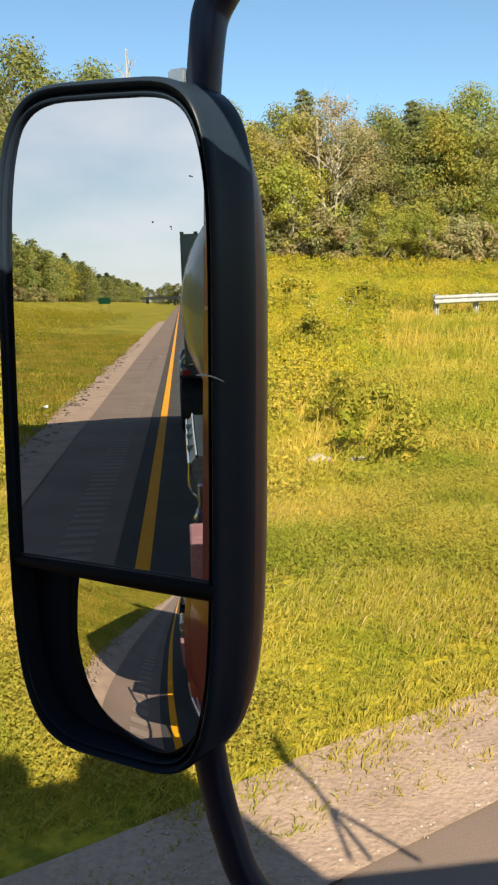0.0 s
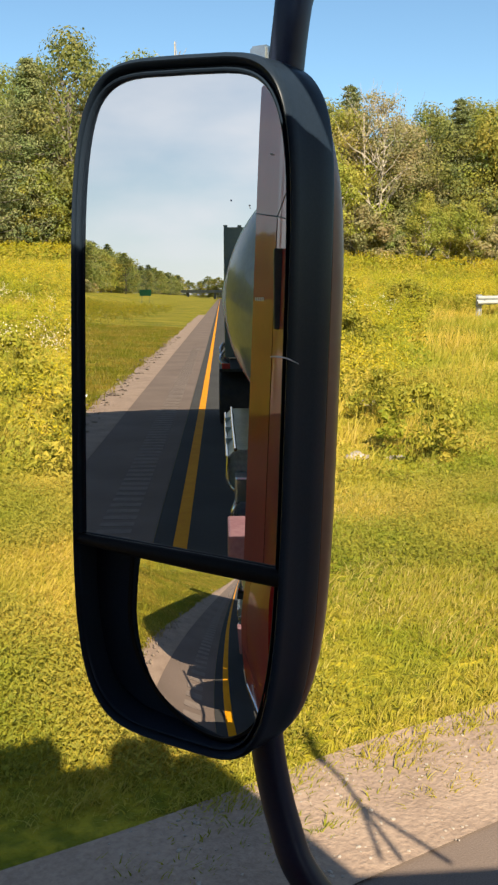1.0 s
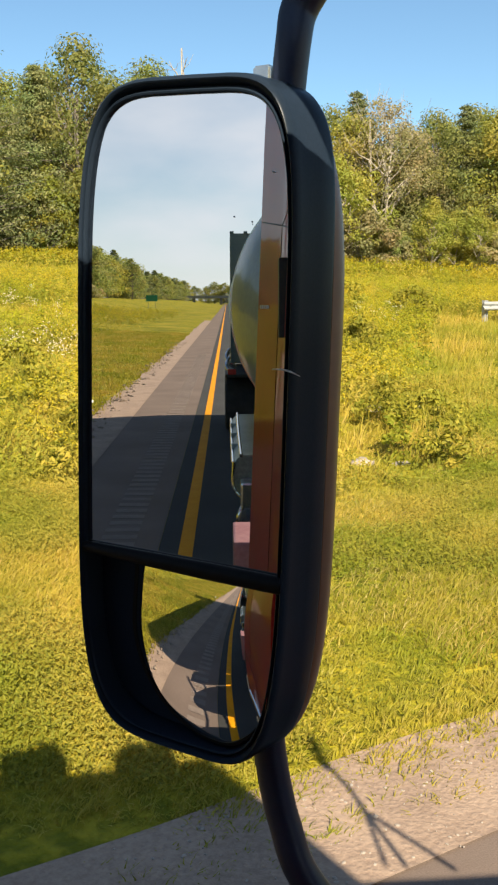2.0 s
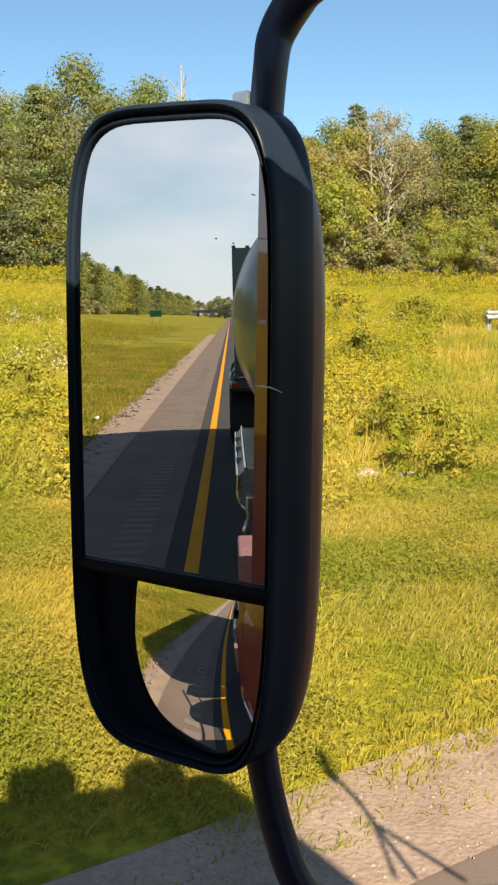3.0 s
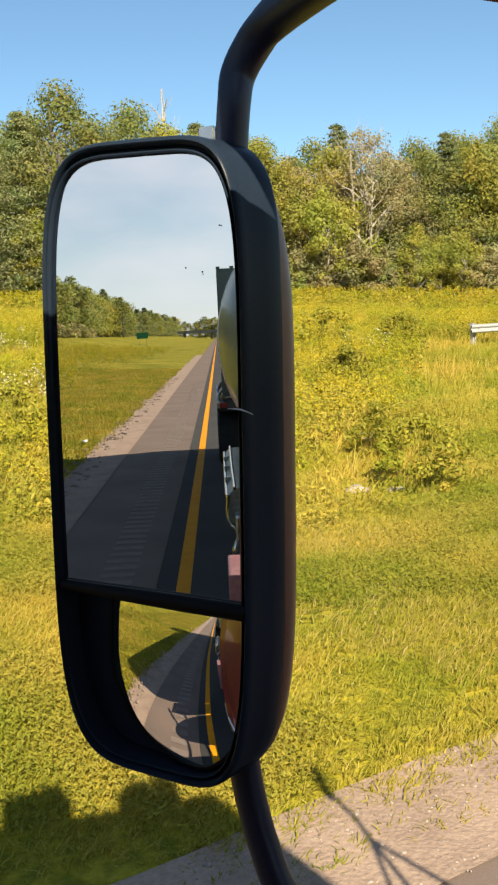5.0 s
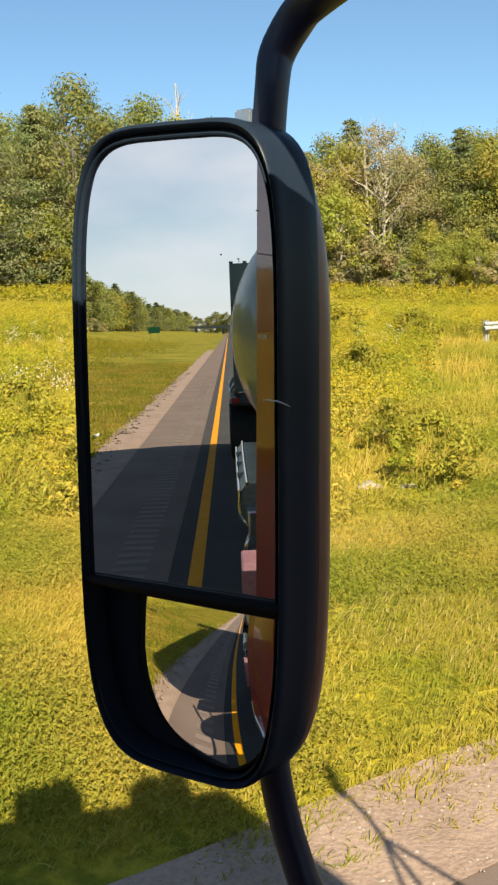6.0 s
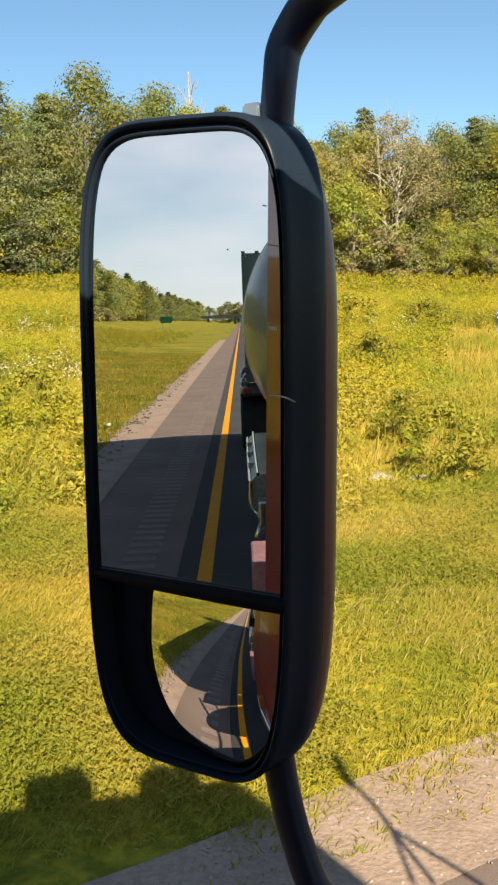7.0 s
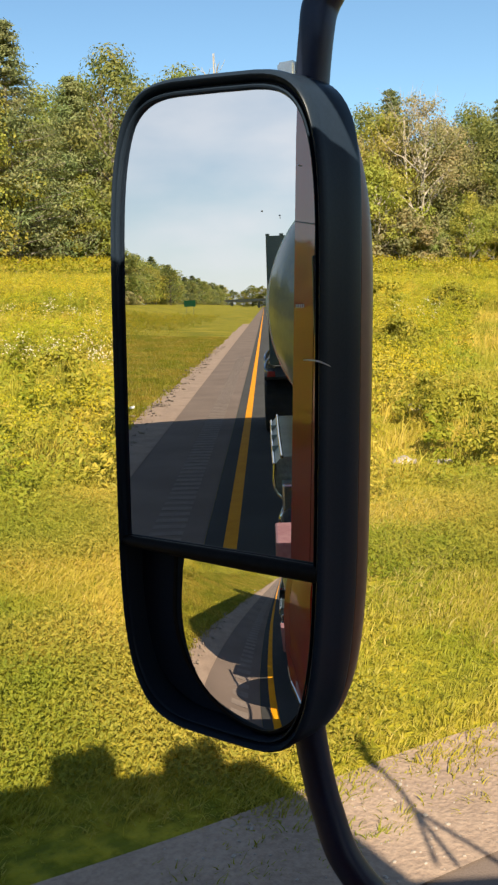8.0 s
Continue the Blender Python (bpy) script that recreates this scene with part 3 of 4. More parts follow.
truck_part("roof", roof_shell(), M_RED, "rounded dark red cab roof", smooth=True)
truck_part("rear_wall", block(CAB_BACK - 0.05, CAB_BACK + 0.01, MIDDLE - 1.10, MIDDLE + 1.10, 0.75, 3.05, 0.01), M_RED)
truck_part("cab_floor", block(CAB_BACK, 0.86, MIDDLE - 1.12, MIDDLE + 1.12, 0.74, 0.84, 0.0), M_CAB_IN)
truck_part("dashboard", block(0.58, 0.88, MIDDLE - 0.95, MIDDLE + 0.95, 1.15, 1.70, 0.04), M_CAB_IN)
truck_part("firewall", block(0.885, 0.93, MIDDLE - 0.98, MIDDLE + 0.98, 0.74, 1.80, 0.0), M_RED)
for line in (((-1.69, 2.65), (-1.2, 2.60), (-0.63, 2.545), (-0.38, 2.55)), ((-1.69, 1.42), (-1.0, 1.42), (-0.38, 1.42)), ((-1.252, 1.0), (-1.252, 1.5), (-1.252, 2.1), (-1.252, 2.60)), ((-1.252, 2.606), (-1.12, 2.616), (-0.95, 2.632))):
    truck_part("panel_seam", sweep([(x, MIDDLE + flank(x, z), z) for x, z in line], 0.0016, 5, up=(0, 1, 0)), M_RUBBER)
sill = loft([[(x, MIDDLE + flank(x, z) + o, z) for o, z in ((-0.004, 0.735), (0.016, 0.745), (0.024, 0.80), (0.024, 0.88), (0.016, 0.94), (-0.004, 0.95))] for x in (-1.66, -1.4, -1.1, -0.8, -0.5, -0.2, 0.1, 0.35, 0.55)])
truck_part("sill_trim", sill, M_CHROME, "polished metal strip along the door sill")
hy = MIDDLE + flank(-1.0, 2.4)
truck_part("grab_handle", block(-1.02, -0.985, hy - 0.006, hy + 0.016, 2.319, 2.51, 0.004), M_FRAME, "dark maroon grab handle")
for k in range(5):
    x = -1.47 - 0.042 * k
    truck_part("lettering_bar", block(x - 0.013, x + 0.013, MIDDLE + flank(x, 2.39) - 0.002, MIDDLE + flank(x, 2.39) + 0.0015, 2.384, 2.395, 0), M_WHITE, "small white lettering" if k == 0 else "")


def hood_loops():
    loops = []
    for x, w, z in ((0.90, 1.04, 2.06), (1.2, 1.00, 1.97), (1.6, 0.94, 1.86), (2.1, 0.84, 1.74), (2.55, 0.70, 1.60), (2.72, 0.58, 1.44)):
        lp = []
        for k in range(17):
            a = math.pi * k / 16
            c, s = math.cos(a), math.sin(a)
            lp.append((x, MIDDLE + w * math.copysign(abs(c) ** 0.5, c), 0.8 + (z - 0.8) * abs(s) ** 0.45))
        loops.append(lp)
    return loops


truck_part("hood", loft(hood_loops()), M_RED, "sloping dark red engine hood", smooth=True)
for sgn in (1, -1):
    y0, y1 = sorted((MIDDLE + sgn * 0.70, MIDDLE + sgn * 1.16))
    truck_part("fender", block(1.05, 2.45, y0, y1, 0.75, 1.22, 0.16, seg=4), M_RED, smooth=True)
truck_part("bumper", block(2.55, 2.85, MIDDLE - 1.15, MIDDLE + 1.15, 0.35, 0.75, 0.06), M_CHROME)
# unseen block on a stalk, added to shade the mirror's upper arm
lamp = truck_part("roof_marker_lamp", block(0.345, 0.43, 0.27, 0.415, 2.79, 2.90, 0.012), M_AMBER, "small red block added over the cab roof to shade the mirror arm", smooth=True)
truck_part("shade_block_stalk", block(0.375, 0.405, 0.30, 0.33, 2.70, 2.80, 0.003), M_FRAME, parent=lamp)
truck_part("roof_horn", block(-0.46, -0.16, 0.24, 0.48, 2.76, 3.05, 0.03), M_FRAME, "box-shaped fitting on the cab roof")
truck_part("chassis_rail", block(-6.0, 2.3, MIDDLE + 0.35, MIDDLE + 0.45, 0.62, 0.88, 0.01), M_FRAME)
truck_part("chassis_rail", block(-6.0, 2.3, MIDDLE - 0.45, MIDDLE - 0.35, 0.62, 0.88, 0.01), M_FRAME)
fuel = loft([[(x, 0.34 + 0.30 * r * math.cos(2 * math.pi * k / 24), 0.72 + 0.30 * r * math.sin(2 * math.pi * k / 24)) for k in range(24)] for x, r in ((-0.70, 0.9), (-0.72, 1.0), (-2.3, 1.0), (-2.32, 0.9))])
truck_part("fuel_tank", fuel, M_CHROME, "polished round fuel tank", smooth=False)
for x in (-1.0, -1.9):
    st = loft([[(x + dx, 0.34 + 0.308 * math.cos(2 * math.pi * k / 24), 0.72 + 0.308 * math.sin(2 * math.pi * k / 24)) for k in range(24)] for dx in (-0.03, 0.03)])
    truck_part("tank_strap", st, M_STEEL)
for x, z in ((-0.35, 0.42), (-0.35, 0.78)):
    truck_part("cab_step", block(x - 0.28, x + 0.30, 0.40, 0.66, z, z + 0.05, 0.01), M_STEEL, "bright metal step")
truck_part("toolbox", block(-4.35, -3.85, 0.36, 0.685, 0.50, 1.06, 0.015), M_PINK, "faded pinkish white box")
stack = sweep([(-1.95, -1.42, 0.8), (-1.95, -1.42, 2.2), (-1.95, -1.42, 3.05), (-2.1, -1.42, 3.25)], 0.065, 12, up=(0, 1, 0))
truck_part("exhaust_stack", stack, M_CHROME, "upright exhaust pipe behind the cab", smooth=True)
for k, y in enumerate((-0.95, -0.55, -0.15)):
    hose = sweep([(-1.76, y, 1.9 - 0.1 * k), (-2.3, y + 0.05, 1.35), (-3.0, y + 0.02, 1.30), (-4.4, y, 1.75)], 0.018, 6, up=(0, 1, 0), steps=5)
    truck_part("air_line", hose, M_FRAME, smooth=True)
truck_part("hose_post", sweep([(-2.5, -0.55, 0.85), (-2.5, -0.55, 2.3)], 0.025, 8, up=(0, 1, 0)), M_FRAME)


def wheel_at(parent_empty, x, y_out, sgn, offset, radius=0.50, width=0.28):
    """One wheel; y_out is its outer face, sgn the side that this faces."""
    w = width
    tyre = lathe([(radius * 0.58, 0.0), (radius * 0.72, 0.012), (radius * 0.94, -0.0), (radius, -0.03), (radius, -w + 0.03), (radius * 0.94, -w), (radius * 0.58, -w)], (0, 0, 0))
    rimm = lathe([(0.03, -0.06), (0.09, -0.05), (0.10, -0.10), (radius * 0.5, -0.11), (radius * 0.54, -0.02), (radius * 0.585, -0.008), (radius * 0.585, -w * 0.9)], (0, 0, 0))
    m = Matrix.Translation(Vector((x, y_out, radius)) - offset) @ Matrix.Diagonal((1, sgn, 1, 1))
    for b in (tyre, rimm):
        b.transform(m)
        bmesh.ops.recalc_face_normals(b, faces=b.faces[:])
    holder = part("wheel", tyre, M_TYRE, parent_empty, smooth=False)
    part("rim", rimm, M_STEEL, holder, "bright metal rim")


T_AT = Vector((0, MIDDLE, 0))
for x in (1.78,):
    wheel_at(truck, x, 0.58, 1, T_AT)
    wheel_at(truck, x, MIDDLE * 2 - 0.58, -1, T_AT)
for x in (-3.2, -4.95):
    wheel_at(truck, x, 0.62, 1, T_AT, width=0.6)
    wheel_at(truck, x, MIDDLE * 2 - 0.62, -1, T_AT, width=0.6)
# the mirror on the hood, three legs and an arm
for a in ((1.39, 0.38, 1.78), (1.47, 0.35, 1.76), (1.66, 0.27, 1.72)):
    truck_part("mirror_leg", sweep([a, (1.42, 0.38, 2.06)], 0.012, 6), M_FRAME, smooth=True)
truck_part("hood_mirror_arm", sweep([(1.42, 0.38, 2.04), (1.41, 0.40, 2.18), (1.37, 0.46, 2.34)], 0.013, 6, steps=4), M_FRAME, smooth=True)
hm = bmesh.new()
bmesh.ops.create_uvsphere(hm, u_segments=20, v_segments=12, radius=1, matrix=Matrix.Translation((1.36, 0.49, 2.42)) @ Matrix.Rotation(radians(-12), 4, "X") @ Matrix.Diagonal((0.032, 0.026, 0.13, 1)))
truck_part("hood_mirror", hm, M_FRAME, "slim black hood mirror", smooth=True)
tagged(truck, "glossy dark red day-cab truck tractor on the highway lane", "truck")

# ---- the tank trailer ----
trailer = empty("tank_trailer", (-12, MIDDLE, 0))
R_AT = Vector((-12, MIDDLE, 0))


def trailer_part(name, bm, material, label="", smooth=False, parent=None):
    bm.transform(Matrix.Translation(-R_AT))
    return part(name, bm, material, parent or trailer, label, smooth)


TZ, TY, TR = 2.35, -0.58, 1.25
barrel = []
for x, r, drop in ((-4.98, 0.18, 0.62), (-5.03, 0.34, 0.60), (-5.15, 0.46, 0.55), (-5.6, 0.62, 0.42), (-6.2, 0.81, 0.22), (-6.7, 0.94, 0.08), (-7.1, 1.0, 0.0), (-11, 1.0, 0.0),
                   (-14, 1.0, 0.0), (-17.05, 1.0, 0.0), (-17.25, 0.95, 0.0), (-17.4, 0.7, 0.0)):
    barrel.append([(x, TY + TR * r * math.cos(2 * math.pi * k / 64), TZ - drop + TR * r * math.sin(2 * math.pi * k / 64)) for k in range(64)])
trailer_part("barrel", loft(barrel), M_TANK, "pale grey-green rounded tank barrel", smooth=True)
for x in (-7.2, -10.2, -13.2, -16.2):
    hoop = loft([[(x + dx, TY + (TR + e) * math.cos(2 * math.pi * k / 64), TZ + (TR + e) * math.sin(2 * math.pi * k / 64)) for k in range(64)] for dx, e in ((-0.05, -0.01), (-0.05, 0.012), (0.05, 0.012), (0.05, -0.01))], caps=(False, False))
    trailer_part("hoop", hoop, M_STEEL)
trailer_part("rear_box", block(-19.3, -17.9, MIDDLE - 1.19, 0.635, 1.15, 3.77, 0.02), M_BOX, "tall dull grey-green box at the rear")
for y in (0.60, 0.32):
    trailer_part("box_lug", block(-17.95, -17.88, y - 0.04, y + 0.04, 3.77, 3.81, 0.005), M_BOX)
trailer_part("underframe", block(-18.6, -5.6, MIDDLE - 0.5, MIDDLE + 0.5, 0.85, 1.15, 0.02), M_FRAME)
trailer_part("fender", block(-18.45, -15.6, 0.30, 0.75, 1.04, 1.10, 0.015), M_FRAME, "dark flat wheel fender")
trailer_part("marker_lamp", block(-15.60, -15.54, 0.55, 0.70, 1.10, 1.20, 0.01), M_AMBER, "small red marker lamp")
case = loft([[(x, 0.62 + dy, z) for dy, z in ((-0.30, 0.62), (-0.30, 1.0), (-0.03, 1.0), (0.04, 0.93), (0.04, 0.72), (-0.03, 0.62))] for x in (-10.4, -7.2)])
bmesh.ops.bevel(case, geom=case.edges[:], offset=0.012, segments=2, affect="EDGES")
trailer_part("hose_locker", case, M_LOCKER, "dull aluminium locker under the tank")
for line in (((-7.17, 0.655, 0.945), (-7.17, 0.665, 0.72), (-7.17, 0.60, 0.625)), ((-7.17, 0.59, 1.005), (-8.8, 0.595, 1.008), (-10.42, 0.59, 1.005)), ((-7.17, 0.665, 0.935), (-8.8, 0.668, 0.935), (-10.42, 0.665, 0.935)),
             ((-7.17, 0.60, 0.62), (-8.8, 0.605, 0.60), (-10.42, 0.60, 0.62)), ((-6.95, 0.58, 0.60), (-6.93, 0.63, 0.46), (-7.05, 0.60, 0.34))):
    trailer_part("edge_rail", sweep(line, 0.017, 8, up=(0.3, 0.2, 1), steps=4), M_CHROME, "bright metal edge rail", smooth=True)
for x in (-9.6, -8.8, -8.0):
    trailer_part("locker_rib", block(x - 0.03, x + 0.03, 0.60, 0.675, 0.64, 0.99, 0.008), M_LOCKER)
trailer_part("locker_bracket", block(-7.15, -6.9, 0.40, 0.60, 0.55, 0.80, 0.02), M_STEEL)
for x in (-16.3, -17.55):
    wheel_at(trailer, x, 0.745, 1, R_AT, width=0.6)
    wheel_at(trailer, x, 2 * MIDDLE - 0.745, -1, R_AT, width=0.6)
for x, z in ((-17.0, 1.22), (-16.4, 1.30), (-15.8, 1.18)):
    trailer_part("hose_bracket", sweep([(x, 0.55, z - 0.1), (x, 0.70, z), (x - 0.15, 0.72, z + 0.12), (x - 0.3, 0.66, z + 0.2)], 0.03, 8, steps=3), M_CHROME, smooth=True)
for x in (-7.0,):
    for y in (0.15, -1.25):
        trailer_part("landing_leg", block(x - 0.3, x - 0.16, y - 0.07, y + 0.07, 0.35, 1.1, 0.01), M_FRAME)
trailer_part("walkway", block(-16.0, -7.4, TY - 0.3, TY + 0.3, TZ + TR - 0.02, TZ + TR + 0.05, 0.01), M_STEEL)
tagged(trailer, "grey-green tank trailer with bright fittings behind the truck", "trailer")


# ---- trees ----
rng = np.random.default_rng(5)


def quads(centres, normals, size, stretch=1.0):
    """One bent leaf of two triangles at each centre."""
    n = len(centres)
    t = rng.normal(size=(n, 3))
    t -= (t * normals).sum(1, keepdims=True) * normals
    t /= np.linalg.norm(t, axis=1, keepdims=True) + 1e-9
    b = np.cross(normals, t)
    s = (size * rng.uniform(0.6, 1.35, n))[:, None]
    v = np.empty((n, 4, 3))
    v[:, 0] = centres - t * s * stretch
    v[:, 1] = centres - b * s * 0.55 + normals * s * 0.18
    v[:, 2] = centres + t * s * stretch
    v[:, 3] = centres + b * s * 0.55 + normals * s * 0.18
    f = np.arange(n * 4).reshape(n, 4)
    return v.reshape(-1, 3), f


def unit(a):
    return a / (np.linalg.norm(a, axis=-1, keepdims=True) + 1e-9)


def limb_tubes(tubes, sides=6):
    """Several tapered tubes in one bmesh: each a list of points and two radii."""
    bm = bmesh.new()
    for pts, r0, r1 in tubes:
        loops = []
        for i, q in enumerate(pts):
            q = Vector(q)
            way = (Vector(pts[min(i + 1, len(pts) - 1)]) - Vector(pts[max(i - 1, 0)])).normalized()
            s = way.orthogonal().normalized()
            w = way.cross(s)
            r = r0 + (r1 - r0) * i / (len(pts) - 1)
            loops.append([bm.verts.new(q + (s * math.cos(2 * math.pi * k / sides) + w * math.sin(2 * math.pi * k / sides)) * r) for k in range(sides)])
        for a, b in zip(loops, loops[1:]):
            for k in range(sides):
                bm.faces.new((a[k], a[(k + 1) % sides], b[(k + 1) % sides], b[k]))
    bmesh.ops.recalc_face_normals(bm, faces=bm.faces[:])
    return bm


def wander(a, b, n, amount):
    a, b = np.array(a, float), np.array(b, float)
    out = []
    for k in range(n + 1):
        t = k / n
        out.append(a + (b - a) * t + (rng.normal(size=3) * amount * math.sin(math.pi * t) if 0 < k < n else 0) + np.array((0, 0, -0.12 * np.linalg.norm(b - a) * math.sin(math.pi * t) * 0.3)))
    return out


def broadleaf(name, height, width, base, leaf, material, bark, label, leaves=7000, clumps=60, trunks=1, lean=0.0, clump_r=0.13, bare=0.0):
    """A tree with a tapered trunk, limbs, and a crown of leaf clumps with gaps."""
    root = empty(name)
    tubes, tips = [], []
    for k in range(trunks):
        a = 2 * math.pi * k / max(trunks, 1)
        spread = 0.0 if trunks == 1 else 0.10 * height
        top = (math.cos(a) * spread + lean * height, math.sin(a) * spread, height * (0.82 + 0.1 * rng.random()))
        foot = (math.cos(a) * 0.12 * (trunks > 1), math.sin(a) * 0.12 * (trunks > 1), -0.3)
        line = wander(foot, top, 7, 0.10)
        tubes.append((line, 0.020 * height / (1 + 0.35 * (trunks - 1)), 0.004 * height))
        tips.append(line)
    centres, radii = [], []
    for k in range(clumps):
        f = (k + 0.5) / clumps
        z = base + (height - base) * (f ** 0.85)
        h = (z - base) / (height - base)
        reach = width / 2 * (math.sin(math.pi * min(1, (h * 0.82 + 0.18))) ** 0.6) * (0.55 + 0.55 * rng.random())
        if h > 0.9:
            reach *= 0.6
        ang = k * 2.39996 + rng.normal() * 0.4
        c = np.array((math.cos(ang) * reach + lean * z, math.sin(ang) * reach, z + rng.normal() * 0.03 * height))
        centres.append(c)
        radii.append(height * clump_r * (0.55 + 0.7 * rng.random()) * (0.75 if h > 0.85 else 1.0))
        line = tips[k % len(tips)]
        at = line[min(len(line) - 2, max(1, int(len(line) * min(0.95, (z / height) * 0.85))))]
        if rng.random() < 0.7:
            tubes.append((wander(at, c, 4, 0.08 * height / 10), 0.006 * height, 0.0015 * height))
        if bare and rng.random() < bare:
            for _ in range(3):
                tubes.append((wander(c, c + rng.normal(size=3) * (0.5, 0.5, 0.6) + (0, 0, 0.5), 3, 0.05), 0.0016 * height, 0.0005 * height))
    trunk = part("trunk", limb_tubes(tubes), bark, root)
    share = np.array(radii) ** 2
    counts = np.maximum(8, (leaves * share / share.sum())).astype(int)
    pos, nor = [], []
    for c, r, n in zip(centres, radii, counts):
        d = unit(rng.normal(size=(n, 3)))
        rr = r * rng.random(n)[:, None] ** 0.33
        p = c + d * rr * (1.0, 1.0, 0.62)
        pos.append(p)
        nor.append(unit(d * 1.3 + rng.normal(size=(n, 3)) * 0.42 + (0, 0, 0.5)))
    v, f = quads(np.concatenate(pos), np.concatenate(nor), leaf)
    raw("crown", v.tolist(), f.tolist(), material, root)
    return tagged(root, label, "tree")


def conifer(name, height, width, base, material, label, whorls=17, leaf=0.16, leaves=7000):
    root = empty(name)
    tubes = [(wander((0, 0, -0.3), (0, 0, height), 6, 0.04), 0.018 * height, 0.002 * height)]
    pos, nor = [], []
    per = max(20, leaves // (whorls * 6))
    for k in range(whorls):
        h = k / (whorls - 1)
        z = base + (height - base) * h ** 0.95
        reach = width / 2 * (1 - h) ** 0.75 * (0.75 + 0.4 * rng.random()) + 0.25
        for q in range(6):
            if rng.random() < 0.12:
                continue
            a = q * math.pi / 3 + k * 0.7 + rng.normal() * 0.25
            r = reach * (0.7 + 0.45 * rng.random())
            tip = np.array((math.cos(a) * r, math.sin(a) * r, z + 0.16 * r + rng.normal() * 0.1))
            tubes.append((wander((0, 0, z), tip, 3, 0.05), 0.0045 * height * (1 - h) + 0.01, 0.008))
            t = rng.random(per)[:, None] ** 0.6
            spread = (0.14 + 0.22 * (1 - h)) * (0.5 + t)
            p = np.array((0, 0, z)) * (1 - t) + tip * t + rng.normal(size=(per, 3)) * spread * (1, 1, 0.42)
            pos.append(p)
            nor.append(unit(rng.normal(size=(per, 3)) * 0.55 + (math.cos(a) * 0.3, math.sin(a) * 0.3, 0.8)))
    part("trunk", limb_tubes(tubes), M_BARK, root)
    v, f = quads(np.concatenate(pos), np.concatenate(nor), leaf, 1.25)
    raw("crown", v.tolist(), f.tolist(), material, root)
    return tagged(root, label, "tree")


def dead_tree(name, height, label):
    root = empty(name)
    trunk = wander((0, 0, -0.3), (0.3, 0.2, height), 8, 0.12)
    tubes = [(trunk, 0.016 * height, 0.003 * height)]
    for k in range(16):
        h = 0.35 + 0.6 * k / 16
        at = np.array(trunk[int(h * 8)])
        a = k * 2.4
        tip = at + np.array((math.cos(a), math.sin(a), 1.5)) * height * 0.12 * (1.4 - h)
        tubes.append((wander(at, tip, 4, 0.1), 0.005 * height, 0.0012 * height))
        for _ in range(3):
            t2 = tip + rng.normal(size=3) * 0.35 + (0, 0, 0.7)
            tubes.append((wander(at * 0.4 + tip * 0.6, t2, 3, 0.06), 0.0018 * height, 0.0007 * height))
    part("trunk", limb_tubes(tubes, 5), M_PALE_BARK, root)
    return tagged(root, label, "tree")


KINDS = {
    "maple": broadleaf("maple_tree", 11, 6.6, 1.2, 0.106, M_LEAF_YELLOW, M_BARK, "leafy maple tree with yellow-green early autumn leaves", 19000, 84),
    "oak": broadleaf("oak_tree", 12, 7.5, 1.6, 0.108, M_LEAF_GREEN, M_BARK, "broad green leafy tree with a rounded crown", 20000, 88),
    "ash": broadleaf("ash_tree", 10, 5.8, 1.4, 0.100, M_LEAF_DULL, M_BARK, "dull olive tree with thinning browned leaves", 14500, 80, bare=0.3),
    "pine": conifer("pine_tree", 13, 6.5, 1.2, M_NEEDLE, "tall dark green pine with layered branches", leaves=20000, leaf=0.085, whorls=24),
    "birch": broadleaf("birch_tree", 10, 5.0, 4.2, 0.085, M_LEAF_DULL, M_PALE_BARK, "pale-trunked tree with several stems and sparse leaves", 6000, 60, trunks=4, clump_r=0.10, bare=0.9),
    "sapling": broadleaf("young_tree", 5.5, 3.0, 1.0, 0.085, M_LEAF_YELLOW, M_PALE_BARK, "slim young tree with light green leaves", 6000, 44),
    "bush": broadleaf("bush", 2.4, 2.8, 0.3, 0.10, M_LEAF_GREEN, M_BARK, "dense low green bush at the wood's edge", 3800, 36, trunks=3, clump_r=0.2),
    "scrub": broadleaf("scrub", 3.2, 3.4, 0.3, 0.105, M_LEAF_DULL, M_BARK, "tangled olive scrub at the wood's edge", 3800, 38, trunks=4, clump_r=0.17, bare=0.4),
    "far_oak": broadleaf("oak_tree", 12, 7.8, 0.6, 0.30, M_LEAF_GREEN, M_BARK, "broad green leafy tree beside the highway", 2600, 60),
    "far_maple": broadleaf("maple_tree", 11, 7.0, 0.6, 0.28, M_LEAF_YELLOW, M_BARK, "leafy yellow-green tree beside the highway", 2400, 55),
    "far_pine": conifer("pine_tree", 13, 6.8, 0.6, M_NEEDLE, "dark green pine beside the highway", leaves=2600, leaf=0.30),
    "far_bush": broadleaf("bush", 2.6, 3.4, 0.2, 0.22, M_LEAF_DULL, M_BARK, "low olive bush beside the highway", 600, 24, trunks=3, clump_r=0.2),
    "herb": broadleaf("leafy_weed", 1.15, 1.25, 0.05, 0.042, M_WEED, M_WEED, "tall leafy yellow-green weed standing in the field", 1500, 26, trunks=5, clump_r=0.17),
}
placed = set()


